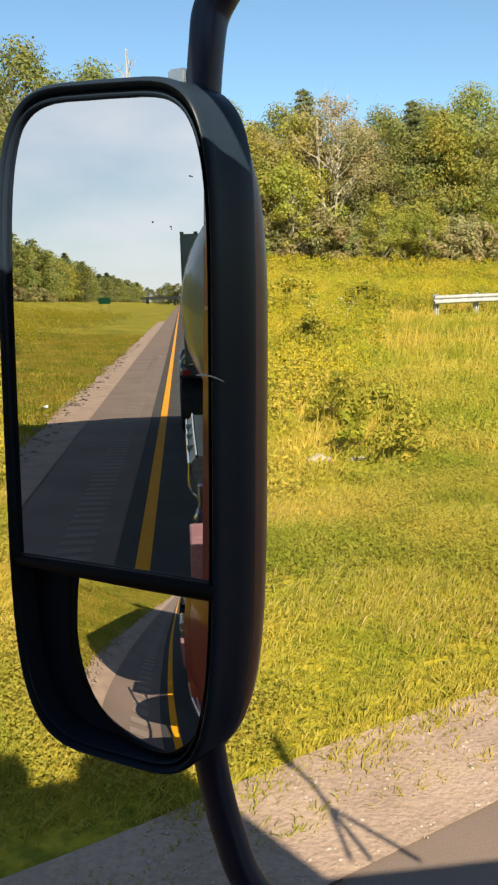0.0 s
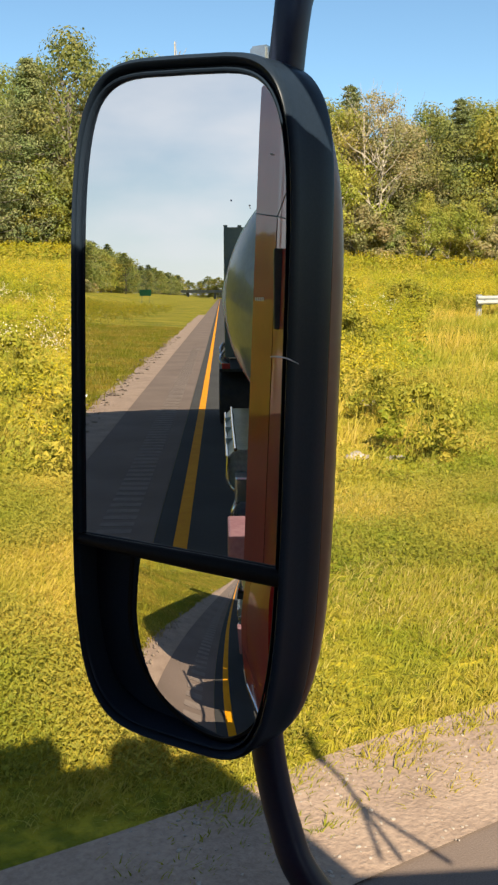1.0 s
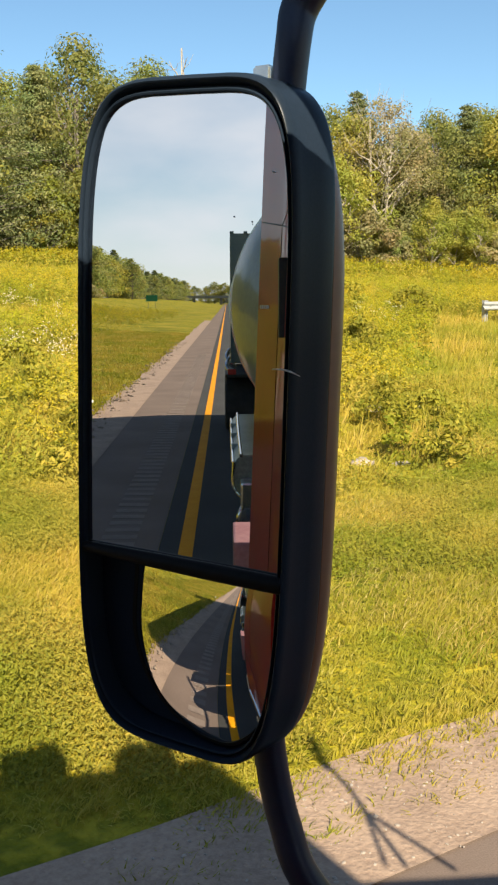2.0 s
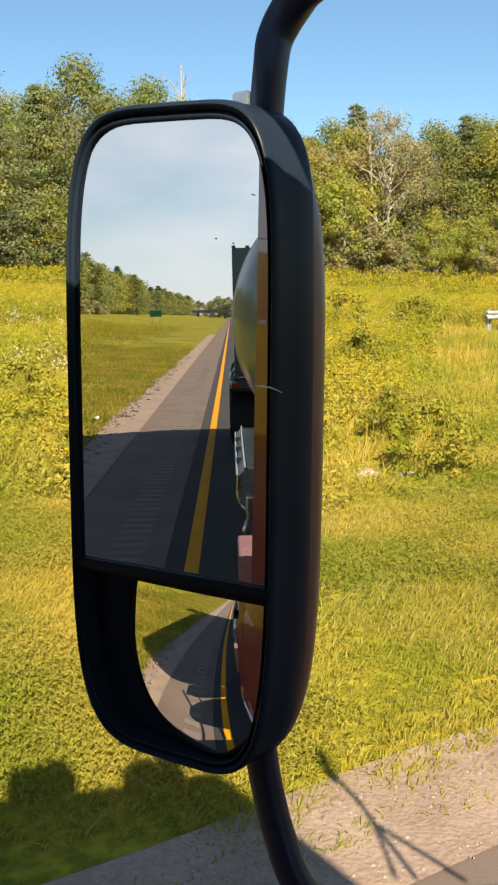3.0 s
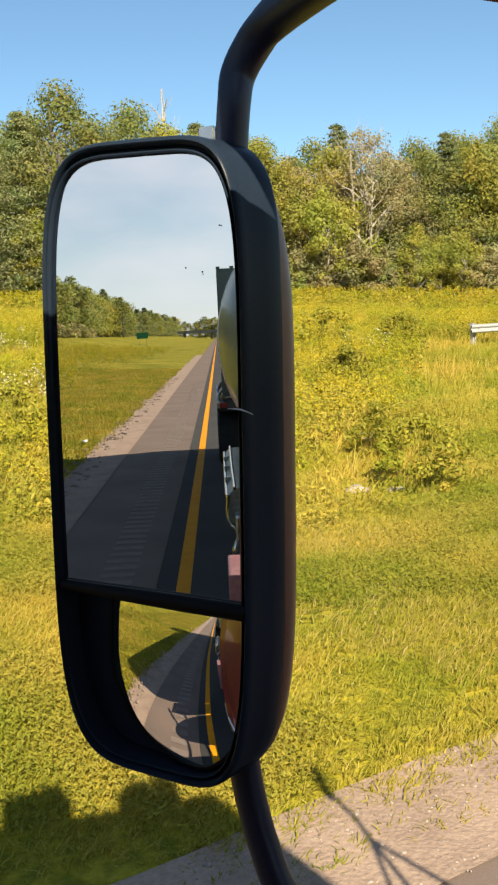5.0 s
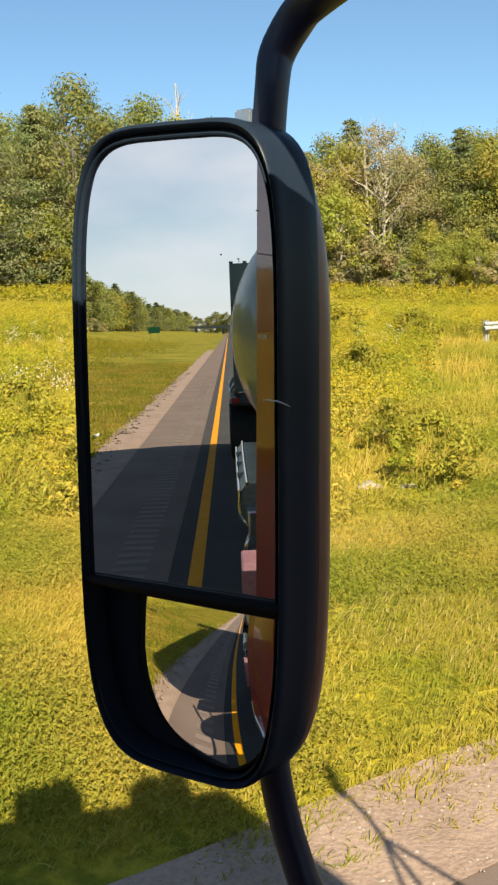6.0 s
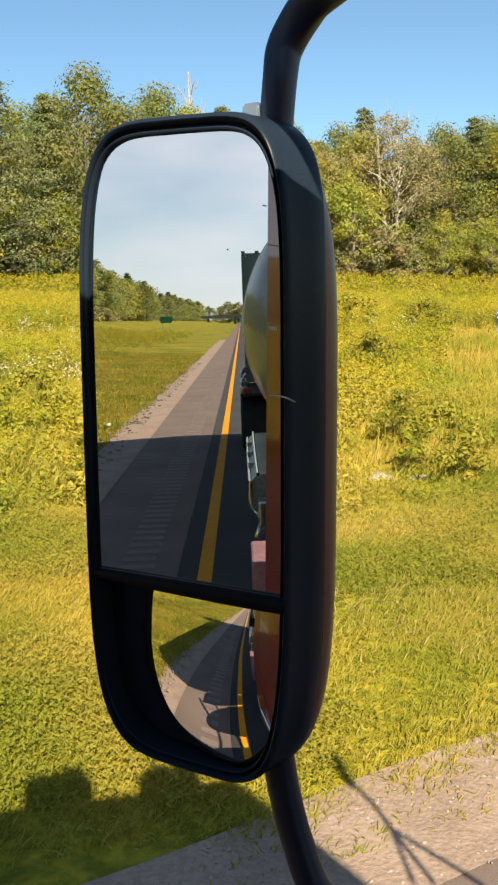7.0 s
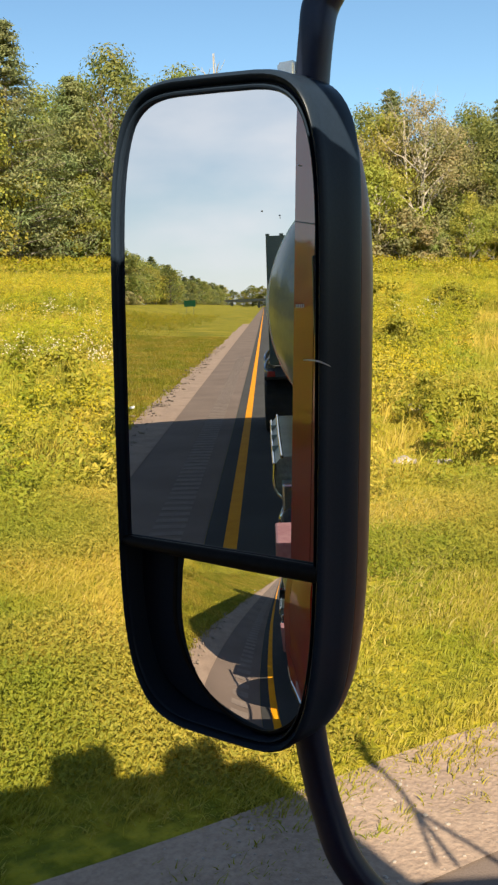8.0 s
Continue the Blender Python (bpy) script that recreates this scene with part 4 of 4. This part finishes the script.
def plant(kind, x, y, size=1.0, turn=None, wide=1.0):
    ob = KINDS[kind]
    turn = rng.uniform(0, 360) if turn is None else turn
    m = Matrix.Translation((x, y, rise(x, y) - 0.05)) @ Matrix.Rotation(radians(turn), 4, "Z") @ Matrix.Diagonal((size * wide, size * wide, size, 1))
    if kind not in placed:
        placed.add(kind)
        ob.matrix_basis = m
        if kind == "herb":
            return tagged(ob, group="leafy weeds in the field")
        return tagged(ob, group="bushes and saplings by the wood" if kind in ("bush", "scrub", "sapling", "far_bush") else "trees of the wood")
    keep = ob.scale.copy()
    ob.scale = (1, 1, 1)
    made = copy_thing(ob, m)
    ob.scale = keep
    return made


def polar(bearing, dist):
    return math.cos(radians(bearing)) * dist, math.sin(radians(bearing)) * dist


# the wood across the field, by bearing from the cab: kind, bearing, distance, size
for kind, bearing, dist, size in (
    ("pine", 73.5, 50, 0.95), ("pine", 70.0, 53, 0.80), ("maple", 76.5, 50, 0.95), ("oak", 67.6, 55, 0.98), ("ash", 65.6, 57, 1.0), ("oak", 63.4, 58, 0.95),
    ("maple", 61.5, 58, 0.95), ("pine", 59.6, 60, 0.85), ("oak", 57.5, 60, 0.86), ("maple", 55.9, 58, 0.85), ("ash", 54.2, 60, 0.86), ("oak", 52.6, 62, 0.80),
    ("birch", 49.7, 58.5, 1.0), ("maple", 51.3, 60, 0.82), ("ash", 48.2, 61, 0.88), ("oak", 46.6, 62, 0.78), ("pine", 44.8, 62, 0.78), ("maple", 43.2, 63, 0.88),
    ("oak", 41.4, 64, 0.9), ("ash", 39.5, 66, 0.95), ("maple", 37.5, 68, 1.0), ("oak", 79.5, 50, 1.0), ("ash", 82.5, 50, 0.95)):
    plant(kind, *polar(bearing, dist), size)
for bearing in np.arange(38, 84, 1.9):
    kind = ("oak", "ash", "pine", "maple")[int(rng.integers(4))]
    plant(kind, *polar(bearing + rng.normal() * 0.4, 68 - 0.12 * (bearing - 40) + rng.uniform(0, 5)), rng.uniform(0.72, 0.92) + 0.2 * step(60, 70, bearing))
for bearing in np.arange(38.5, 82, 1.35):
    kind = ("bush", "scrub", "scrub", "sapling")[int(rng.integers(4))]
    d = 57.5 - 0.16 * (bearing - 45) + rng.uniform(-1.5, 1.5)
    plant(kind, *polar(bearing, d), rng.uniform(0.6, 1.15))
for bearing in np.arange(37.5, 84, 0.95):
    d = 63 - 0.14 * (bearing - 45) + rng.uniform(-2.0, 2.0)
    plant(("bush", "scrub")[int(rng.integers(2))], *polar(bearing + rng.normal() * 0.2, d), rng.uniform(0.9, 1.3), wide=1.3)
for bearing, d, size in ((46.4, 12.5, 0.9), (50.9, 21.0, 1.15), (51.4, 21.6, 0.9), (49.2, 15.0, 0.75), (71.5, 15.5, 1.0), (66.5, 24.0, 1.2), (68.2, 12.0, 0.7), (52.3, 30.0, 1.4), (47.6, 30.0, 1.3)):
    plant("herb", *polar(bearing, d), size)
for bearing in np.arange(37.5, 84, 1.1):
    plant("bush", *polar(bearing + rng.normal() * 0.2, 72 - 0.13 * (bearing - 45) + rng.uniform(-1.5, 1.5)), rng.uniform(1.2, 1.6), wide=1.4)
dead = dead_tree("dead_tree", 14, "bare bleached dead tree above the wood")
dead.location = (*polar(61.6, 62), rise(*polar(61.6, 62)))

# the wood goes on beside the road behind the truck
for k in range(70):
    x = 6 - 6.2 * k + rng.normal() * 1.0
    kind = ("far_oak", "far_maple", "far_oak", "far_pine", "far_oak")[int(rng.integers(5))]
    y = 50 + rng.normal() * 2.5 - 4 * step(-150, -260, x)
    if x < 2:
        plant(kind, x, y, rng.uniform(1.05, 1.45), wide=1.15)
for k in range(60):
    x = 2 - 4.6 * k
    plant("far_bush", x, 46 + rng.normal() * 1.5 - 4 * step(-150, -260, x), rng.uniform(1.0, 1.7), wide=1.3)
for k in range(42):
    x = 0 - 9.5 * k
    plant(("far_oak", "far_pine", "far_maple")[k % 3], x, 60 + rng.normal() * 2.5, rng.uniform(1.2, 1.6), wide=1.2)
for k in range(26):
    x = -420 - 16 * k
    plant(("far_oak", "far_pine")[k % 2], x, 52 - 0.7 * k + rng.normal() * 3, rng.uniform(1.0, 1.3), wide=1.5)
for k in range(26):
    plant(("far_oak", "far_maple")[k % 2], -880 + rng.normal() * 20, -150 + 9 * k, rng.uniform(1.1, 1.7), wide=1.6)
for k in range(7):
    plant("far_oak", -520 - 10 * k, -14 + rng.normal() * 4 - 2 * k, 1.1 + 0.12 * k, wide=1.3)


# ---- growth on the bank ----
def growth(name, xy, heights, blades, width, material, spread, droop=0.35, laid=False, label="", category="grass"):
    """Tufts of bent two-piece blades at the given places."""
    n = len(xy)
    base = np.array([(x, y, rise(x, y)) for x, y in xy])
    rep = np.repeat(np.arange(n), blades)
    m = len(rep)
    a = rng.normal(0, 0.55, m) + math.pi * (rng.random(m) < 0.3) if laid else rng.uniform(0, 2 * math.pi, m)
    d = np.stack([np.cos(a), np.sin(a), np.zeros(m)], 1)
    h = heights[rep] * rng.uniform(0.55, 1.15, m)
    p0 = base[rep] + d * (rng.random(m) * spread)[:, None] - (0, 0, 0.02)
    out = (rng.uniform(0.1, 1.0, m) * droop * h)[:, None]
    p1 = p0 + d * out * 0.4 + np.stack([0 * h, 0 * h, h * 0.6], 1)
    p2 = p0 + d * out + np.stack([0 * h, 0 * h, h * (1 - 0.15 * rng.random(m))], 1)
    c = rng.uniform(0, 2 * math.pi, m)
    side = np.stack([np.cos(c), np.sin(c), np.zeros(m)], 1) * (width * rng.uniform(0.6, 1.4, m))[:, None]
    v = np.stack([p0 - side, p0 + side, p1 + side * 0.8, p1 - side * 0.8, p2], 1).reshape(-1, 3)
    i = np.arange(m)[:, None] * 5
    f4 = (i + np.array([0, 1, 2, 3])).tolist()
    f3 = (i + np.array([3, 2, 4])).tolist()
    ob = raw(name, v.tolist(), f4 + f3, material)
    return tagged(ob, label, category, kind="stuff")


def scatter(count, near, far, b0, b1, y0, y1, power=0.5):
    """Places by bearing and distance from the cab, kept between two lines along the road."""
    out = []
    while len(out) < count:
        b = radians(rng.uniform(b0, b1))
        d = near + (far - near) * rng.random() ** power
        x, y = math.cos(b) * d, math.sin(b) * d
        if y0 < y < y1:
            out.append((x, y))
    return out


def beside(count, x0, x1, y0, y1, power=1.0):
    u = rng.random((count, 2))
    return list(zip(x1 - (x1 - x0) * u[:, 0] ** power, y0 + (y1 - y0) * u[:, 1]))


def patchy(pts, level, seed, scale=1.0):
    return [q for q in pts if noise.noise((q[0] * 0.16 * scale, q[1] * 0.2 * scale, seed)) + 0.35 * noise.noise((q[0] * 0.9, q[1] * 0.9, seed)) > level]


p = patchy(scatter(24000, 3.4, 16, 34, 84, 3.40, 12, 0.7), -0.32, 21.0, 2.2)
growth("verge_grass", p, rng.uniform(0.035, 0.10, len(p)), 10, 0.0042, M_GRASS, 0.12, 1.5, True, label="short yellow-green verge grass on the bank")
p = patchy(scatter(14000, 4.5, 20, 34, 84, 4.0, 15, 0.7), 0.08, 14.0, 1.8)
growth("dry_grass", p, rng.uniform(0.05, 0.13, len(p)), 9, 0.0034, M_STRAW, 0.14, 1.5, True, label="dry straw-coloured grass on the bank")
p = scatter(7000, 4.0, 9.5, 56, 82, 3.5, 9, 0.8)
growth("verge_grass", p, rng.uniform(0.03, 0.09, len(p)), 10, 0.004, M_GRASS, 0.10, 1.4, True, label="short yellow-green verge grass beside the shoulder")
p = scatter(15000, 11, 60, 34, 84, 8.5, 47, 0.6)
growth("tall_grass", p, rng.uniform(0.2, 0.42, len(p)), 9, 0.008, M_GRASS, 0.25, 0.9, True, label="tall yellow-green grass on the rising field")
p = beside(20000, -70, -1.5, 3.5, 11, 1.6)
growth("verge_grass", p, rng.uniform(0.06, 0.18, len(p)), 6, 0.010, M_GRASS, 0.14, label="short yellow-green verge grass along the shoulder")


def weeds(name, xy, heights, leaf_n, leaf, material, flower_n, label, flower_size=0.05, petals=None, flower_name="goldenrod_flowers", flower_label="yellow goldenrod plumes over the field"):
    """Upright stems with leaves and, on top, plumes of small flowers."""
    base = np.array([(x, y, rise(x, y)) for x, y in xy])
    n = len(base)
    tilt = rng.normal(size=(n, 3)) * (0.10, 0.10, 0)
    rep = np.repeat(np.arange(n), leaf_n)
    t = rng.random(len(rep))
    c = base[rep] + tilt[rep] * t[:, None] + np.stack([0 * t, 0 * t, t * heights[rep] * 0.92], 1) + rng.normal(size=(len(rep), 3)) * (0.10, 0.10, 0.02)
    nor = unit(rng.normal(size=(len(rep), 3)) * 0.6 + (-0.3, -0.5, 0.9))
    v, f = quads(c, nor, leaf, 1.5)
    ob = raw(name, v.tolist(), f.tolist(), material)
    tagged(ob, label, "weeds", kind="stuff")
    if flower_n:
        rep = np.repeat(np.arange(n), flower_n)
        t = rng.uniform(0.78, 1.08, len(rep))
        c = base[rep] + tilt[rep] * t[:, None] + np.stack([0 * t, 0 * t, t * heights[rep]], 1) + rng.normal(size=(len(rep), 3)) * (0.08, 0.08, 0.02)
        v, f = quads(c, unit(rng.normal(size=(len(rep), 3)) + (0, 0, 0.5)), flower_size)
        ob = raw(flower_name, v.tolist(), f.tolist(), petals or M_GOLD)
        tagged(ob, flower_label, "flowers", kind="stuff")


p = patchy(scatter(9000, 10, 58, 34, 84, 9.0, 35, 0.6), -0.10, 3.0)
p = [q for q in p if not (math.degrees(math.atan2(q[1], q[0])) < 46.5 and 10 < q[1] < 25)]
weeds("goldenrod", p, rng.uniform(0.55, 1.0, len(p)), 24, 0.034, M_WEED, 40, "goldenrod stems with narrow green leaves on the field", 0.020)
p = patchy(scatter(15000, 3.8, 14, 34, 84, 3.55, 11, 0.8), 0.02, 9.0, 2.6)
weeds("low_weeds", p, rng.uniform(0.05, 0.20, len(p)), 24, 0.010, M_WEED, 0, "low small-leaved weeds in patches on the bank")
p = [q for q in patchy(scatter(7000, 9, 34, 34, 84, 8, 30, 0.75), -0.02, 9.0, 2.0) if not (math.degrees(math.atan2(q[1], q[0])) < 46.5 and 15 < q[1] < 25)]
weeds("field_weeds", p, rng.uniform(0.15, 0.42, len(p)), 26, 0.020, M_WEED, 0, "green leafy weeds in patches on the rising field")
p = patchy(scatter(420, 14, 34, 48, 84, 12, 30, 0.7), 0.22, 31.0, 1.5)
weeds("white_flower_stems", p, rng.uniform(0.7, 1.05, len(p)), 14, 0.03, M_WEED, 26, "tall weeds with pale flower heads in the field", 0.020, M_PETAL, "pale_flowers", "pale cream flower heads over the field")
p = scatter(260, 3.0, 7, 34, 70, 3.0, 3.5, 0.8)
growth("verge_grass", p, rng.uniform(0.03, 0.08, len(p)), 8, 0.004, M_GRASS, 0.06, 1.4, True, "sparse grass tufts growing through the gravel")
p = patchy(beside(6000, -150, -6, 8, 30, 1.4), 0.0, 5.0)
weeds("goldenrod", p, rng.uniform(0.6, 1.1, len(p)), 16, 0.06, M_WEED, 14, "goldenrod stems with narrow green leaves along the road", 0.045)

p = [polar(b, d - 0.15 * (b - 45)) for b, d in zip(rng.uniform(36, 84, 2600), rng.uniform(49.5, 56.0, 2600))]
weeds("goldenrod", p, rng.uniform(0.45, 0.95, len(p)), 10, 0.06, M_WEED, 14, "tall goldenrod thicket along the wood's edge", 0.045)
# loose stones on the gravel edge
bm = bmesh.new()
for k in range(900):
    x, y = rng.uniform(1.5, 5.5), rng.uniform(PAVED - 0.05, GRAVEL)
    r = 0.004 + 0.010 * rng.random() ** 3
    bmesh.ops.create_icosphere(bm, subdivisions=1, radius=r, matrix=Matrix.Translation((x, y, rise(x, y) + 0.014)) @ Matrix.Rotation(rng.uniform(0, 3), 4, "Z") @ Matrix.Diagonal((1.3, 0.9, 0.6, 1))) if k < 420 else None
clods = bmesh.new()
for k in range(520):
    x, y = -2.5 - 55 * rng.random() ** 1.6, rng.uniform(3.12, 3.75)
    r = 0.018 + 0.05 * rng.random() ** 2.5
    bmesh.ops.create_icosphere(clods, subdivisions=1, radius=r, matrix=Matrix.Translation((x, y, rise(x, y) + 0.015)) @ Matrix.Rotation(rng.uniform(0, 3), 4, "Z") @ Matrix.Diagonal((1.5, 0.9, 0.75, 1)))
tagged(part("earth_clods", clods, M_CLOD), "dark earth clods along the gravel edge", "clods", kind="stuff")
tagged(part("loose_stones", bm, M_STONE), "loose crushed stones on the gravel edge", "stones", kind="stuff")


for x, y, s in ((4.9, 7.6, 0.10), (5.3, 7.8, 0.07), (7.9, 9.6, 0.13), (8.3, 9.3, 0.09), (10.6, 12.6, 0.14)):
    bm = bmesh.new()
    bmesh.ops.create_icosphere(bm, subdivisions=3, radius=s, matrix=Matrix.Translation((x, y, rise(x, y))) @ Matrix.Diagonal((1.5, 1.0, 0.55, 1)))
    for w in bm.verts:
        w.co += Vector(noise.noise_vector(w.co * 7)) * s * 0.45
    tagged(part("stone", bm, M_STONE, smooth=True), "pale weathered stone half sunk in the grass", "stone", group="stones on the bank")


# ---- far things ----
RAIL_TURN = 0.12


def guardrail():
    root = empty("guardrail", (32, 24, rise(32, 24)))
    base = root.location.copy()

    def line(x):  # it draws a little nearer to the lane as it goes on
        y = 24.0 - RAIL_TURN * (x - 25.3)
        return y, rise(x, y)

    for k in range(9):
        x = 25.6 + 1.9 * k
        y, z = line(x)
        post = block(x - 0.075, x - 0.028, y + 0.20, y + 0.36, z - 0.5, z + 0.80, 0.005)
        block(x + 0.028, x + 0.075, y + 0.20, y + 0.36, z - 0.5, z + 0.80, 0.005, bm=post)
        block(x - 0.03, x + 0.03, y + 0.27, y + 0.29, z - 0.5, z + 0.79, 0.0, bm=post)
        post = part("post", post, M_RAIL, root)
        post.location = -base
        part("spacer_block", block(x - 0.17, x - 0.02, y + 0.02, y + 0.20, z + 0.42, z + 0.76, 0.015), M_SPACER, root, "dark weathered spacer block").location = -base
        bolt = block(x - 0.02, x + 0.02, y - 0.02, y + 0.01, z + 0.58, z + 0.62, 0.006)
        part("bolt", bolt, M_STEEL, root).location = -base
    prof = ((0.02, -0.156), (-0.015, -0.150), (-0.06, -0.115), (-0.065, -0.075), (-0.055, -0.050), (0.0, -0.018), (0.0, 0.018), (-0.055, 0.050), (-0.065, 0.075), (-0.06, 0.115), (-0.015, 0.150), (0.02, 0.156))
    for k in range(4):  # lengths of rail, each lapped over the next
        bm = bmesh.new()
        xs = [25.25 + 3.8 * k + 0.96 * i for i in range(5)]
        rows = [[bm.verts.new((x, line(x)[0] + dy - 0.004 * (k % 2), line(x)[1] + 0.60 + dz)) for dy, dz in prof] for x in xs]
        for a, b in zip(rows, rows[1:]):
            for i in range(len(prof) - 1):
                bm.faces.new((a[i], a[i + 1], b[i + 1], b[i]))
        ext = bmesh.ops.extrude_face_region(bm, geom=bm.faces[:])
        bmesh.ops.translate(bm, vec=(0, 0.004, 0), verts=[e for e in ext["geom"] if isinstance(e, bmesh.types.BMVert)])
        bmesh.ops.recalc_face_normals(bm, faces=bm.faces[:])
        part("rail", bm, M_RAIL, root).location = -base
    return tagged(root, "pale galvanised guardrail on white posts across the field", "guardrail")


guardrail()

overpass = empty("overpass", (-760, 20, 0))
for nm, b in (("deck", block(-6, 6, -60, 70, 5.2, 6.4, 0.1)), ("parapet", block(5.6, 6.0, -60, 70, 6.4, 7.3, 0.05)), ("pier", block(-1, 1, -16, -14, -0.5, 5.2, 0.05)), ("pier", block(-1, 1, 6, 8, -0.5, 5.2, 0.05))):
    part(nm, b, M_CONCRETE, overpass)
tagged(overpass, "grey concrete road bridge far behind the truck", "bridge")

sign = empty("road_sign", (-210, 17.5, rise(-210, 17.5)))
part("panel", block(-0.03, 0.03, -1.3, 1.3, 1.6, 3.0, 0.02), M_SIGN, sign, "green highway sign panel")
for y in (-0.8, 0.8):
    part("post", block(-0.12, -0.04, y - 0.05, y + 0.05, -0.3, 2.9, 0.01), M_STEEL, sign)
tagged(sign, "green highway sign on two metal posts", "sign")

for x, y, s in ((11.3, 12.2, 0.045), (-20.5, 3.9, 0.07)):
    bm = bmesh.new()
    bmesh.ops.create_icosphere(bm, subdivisions=2, radius=s, matrix=Matrix.Translation((x, y, rise(x, y) + 0.08)) @ Matrix.Diagonal((1.6, 0.8, 0.5, 1)))
    for w in bm.verts:
        w.co += Vector(noise.noise_vector(w.co * 9)) * s * 0.5
    tagged(part("litter", bm, M_LITTER), "bleached scrap of litter lying in the grass", "litter")
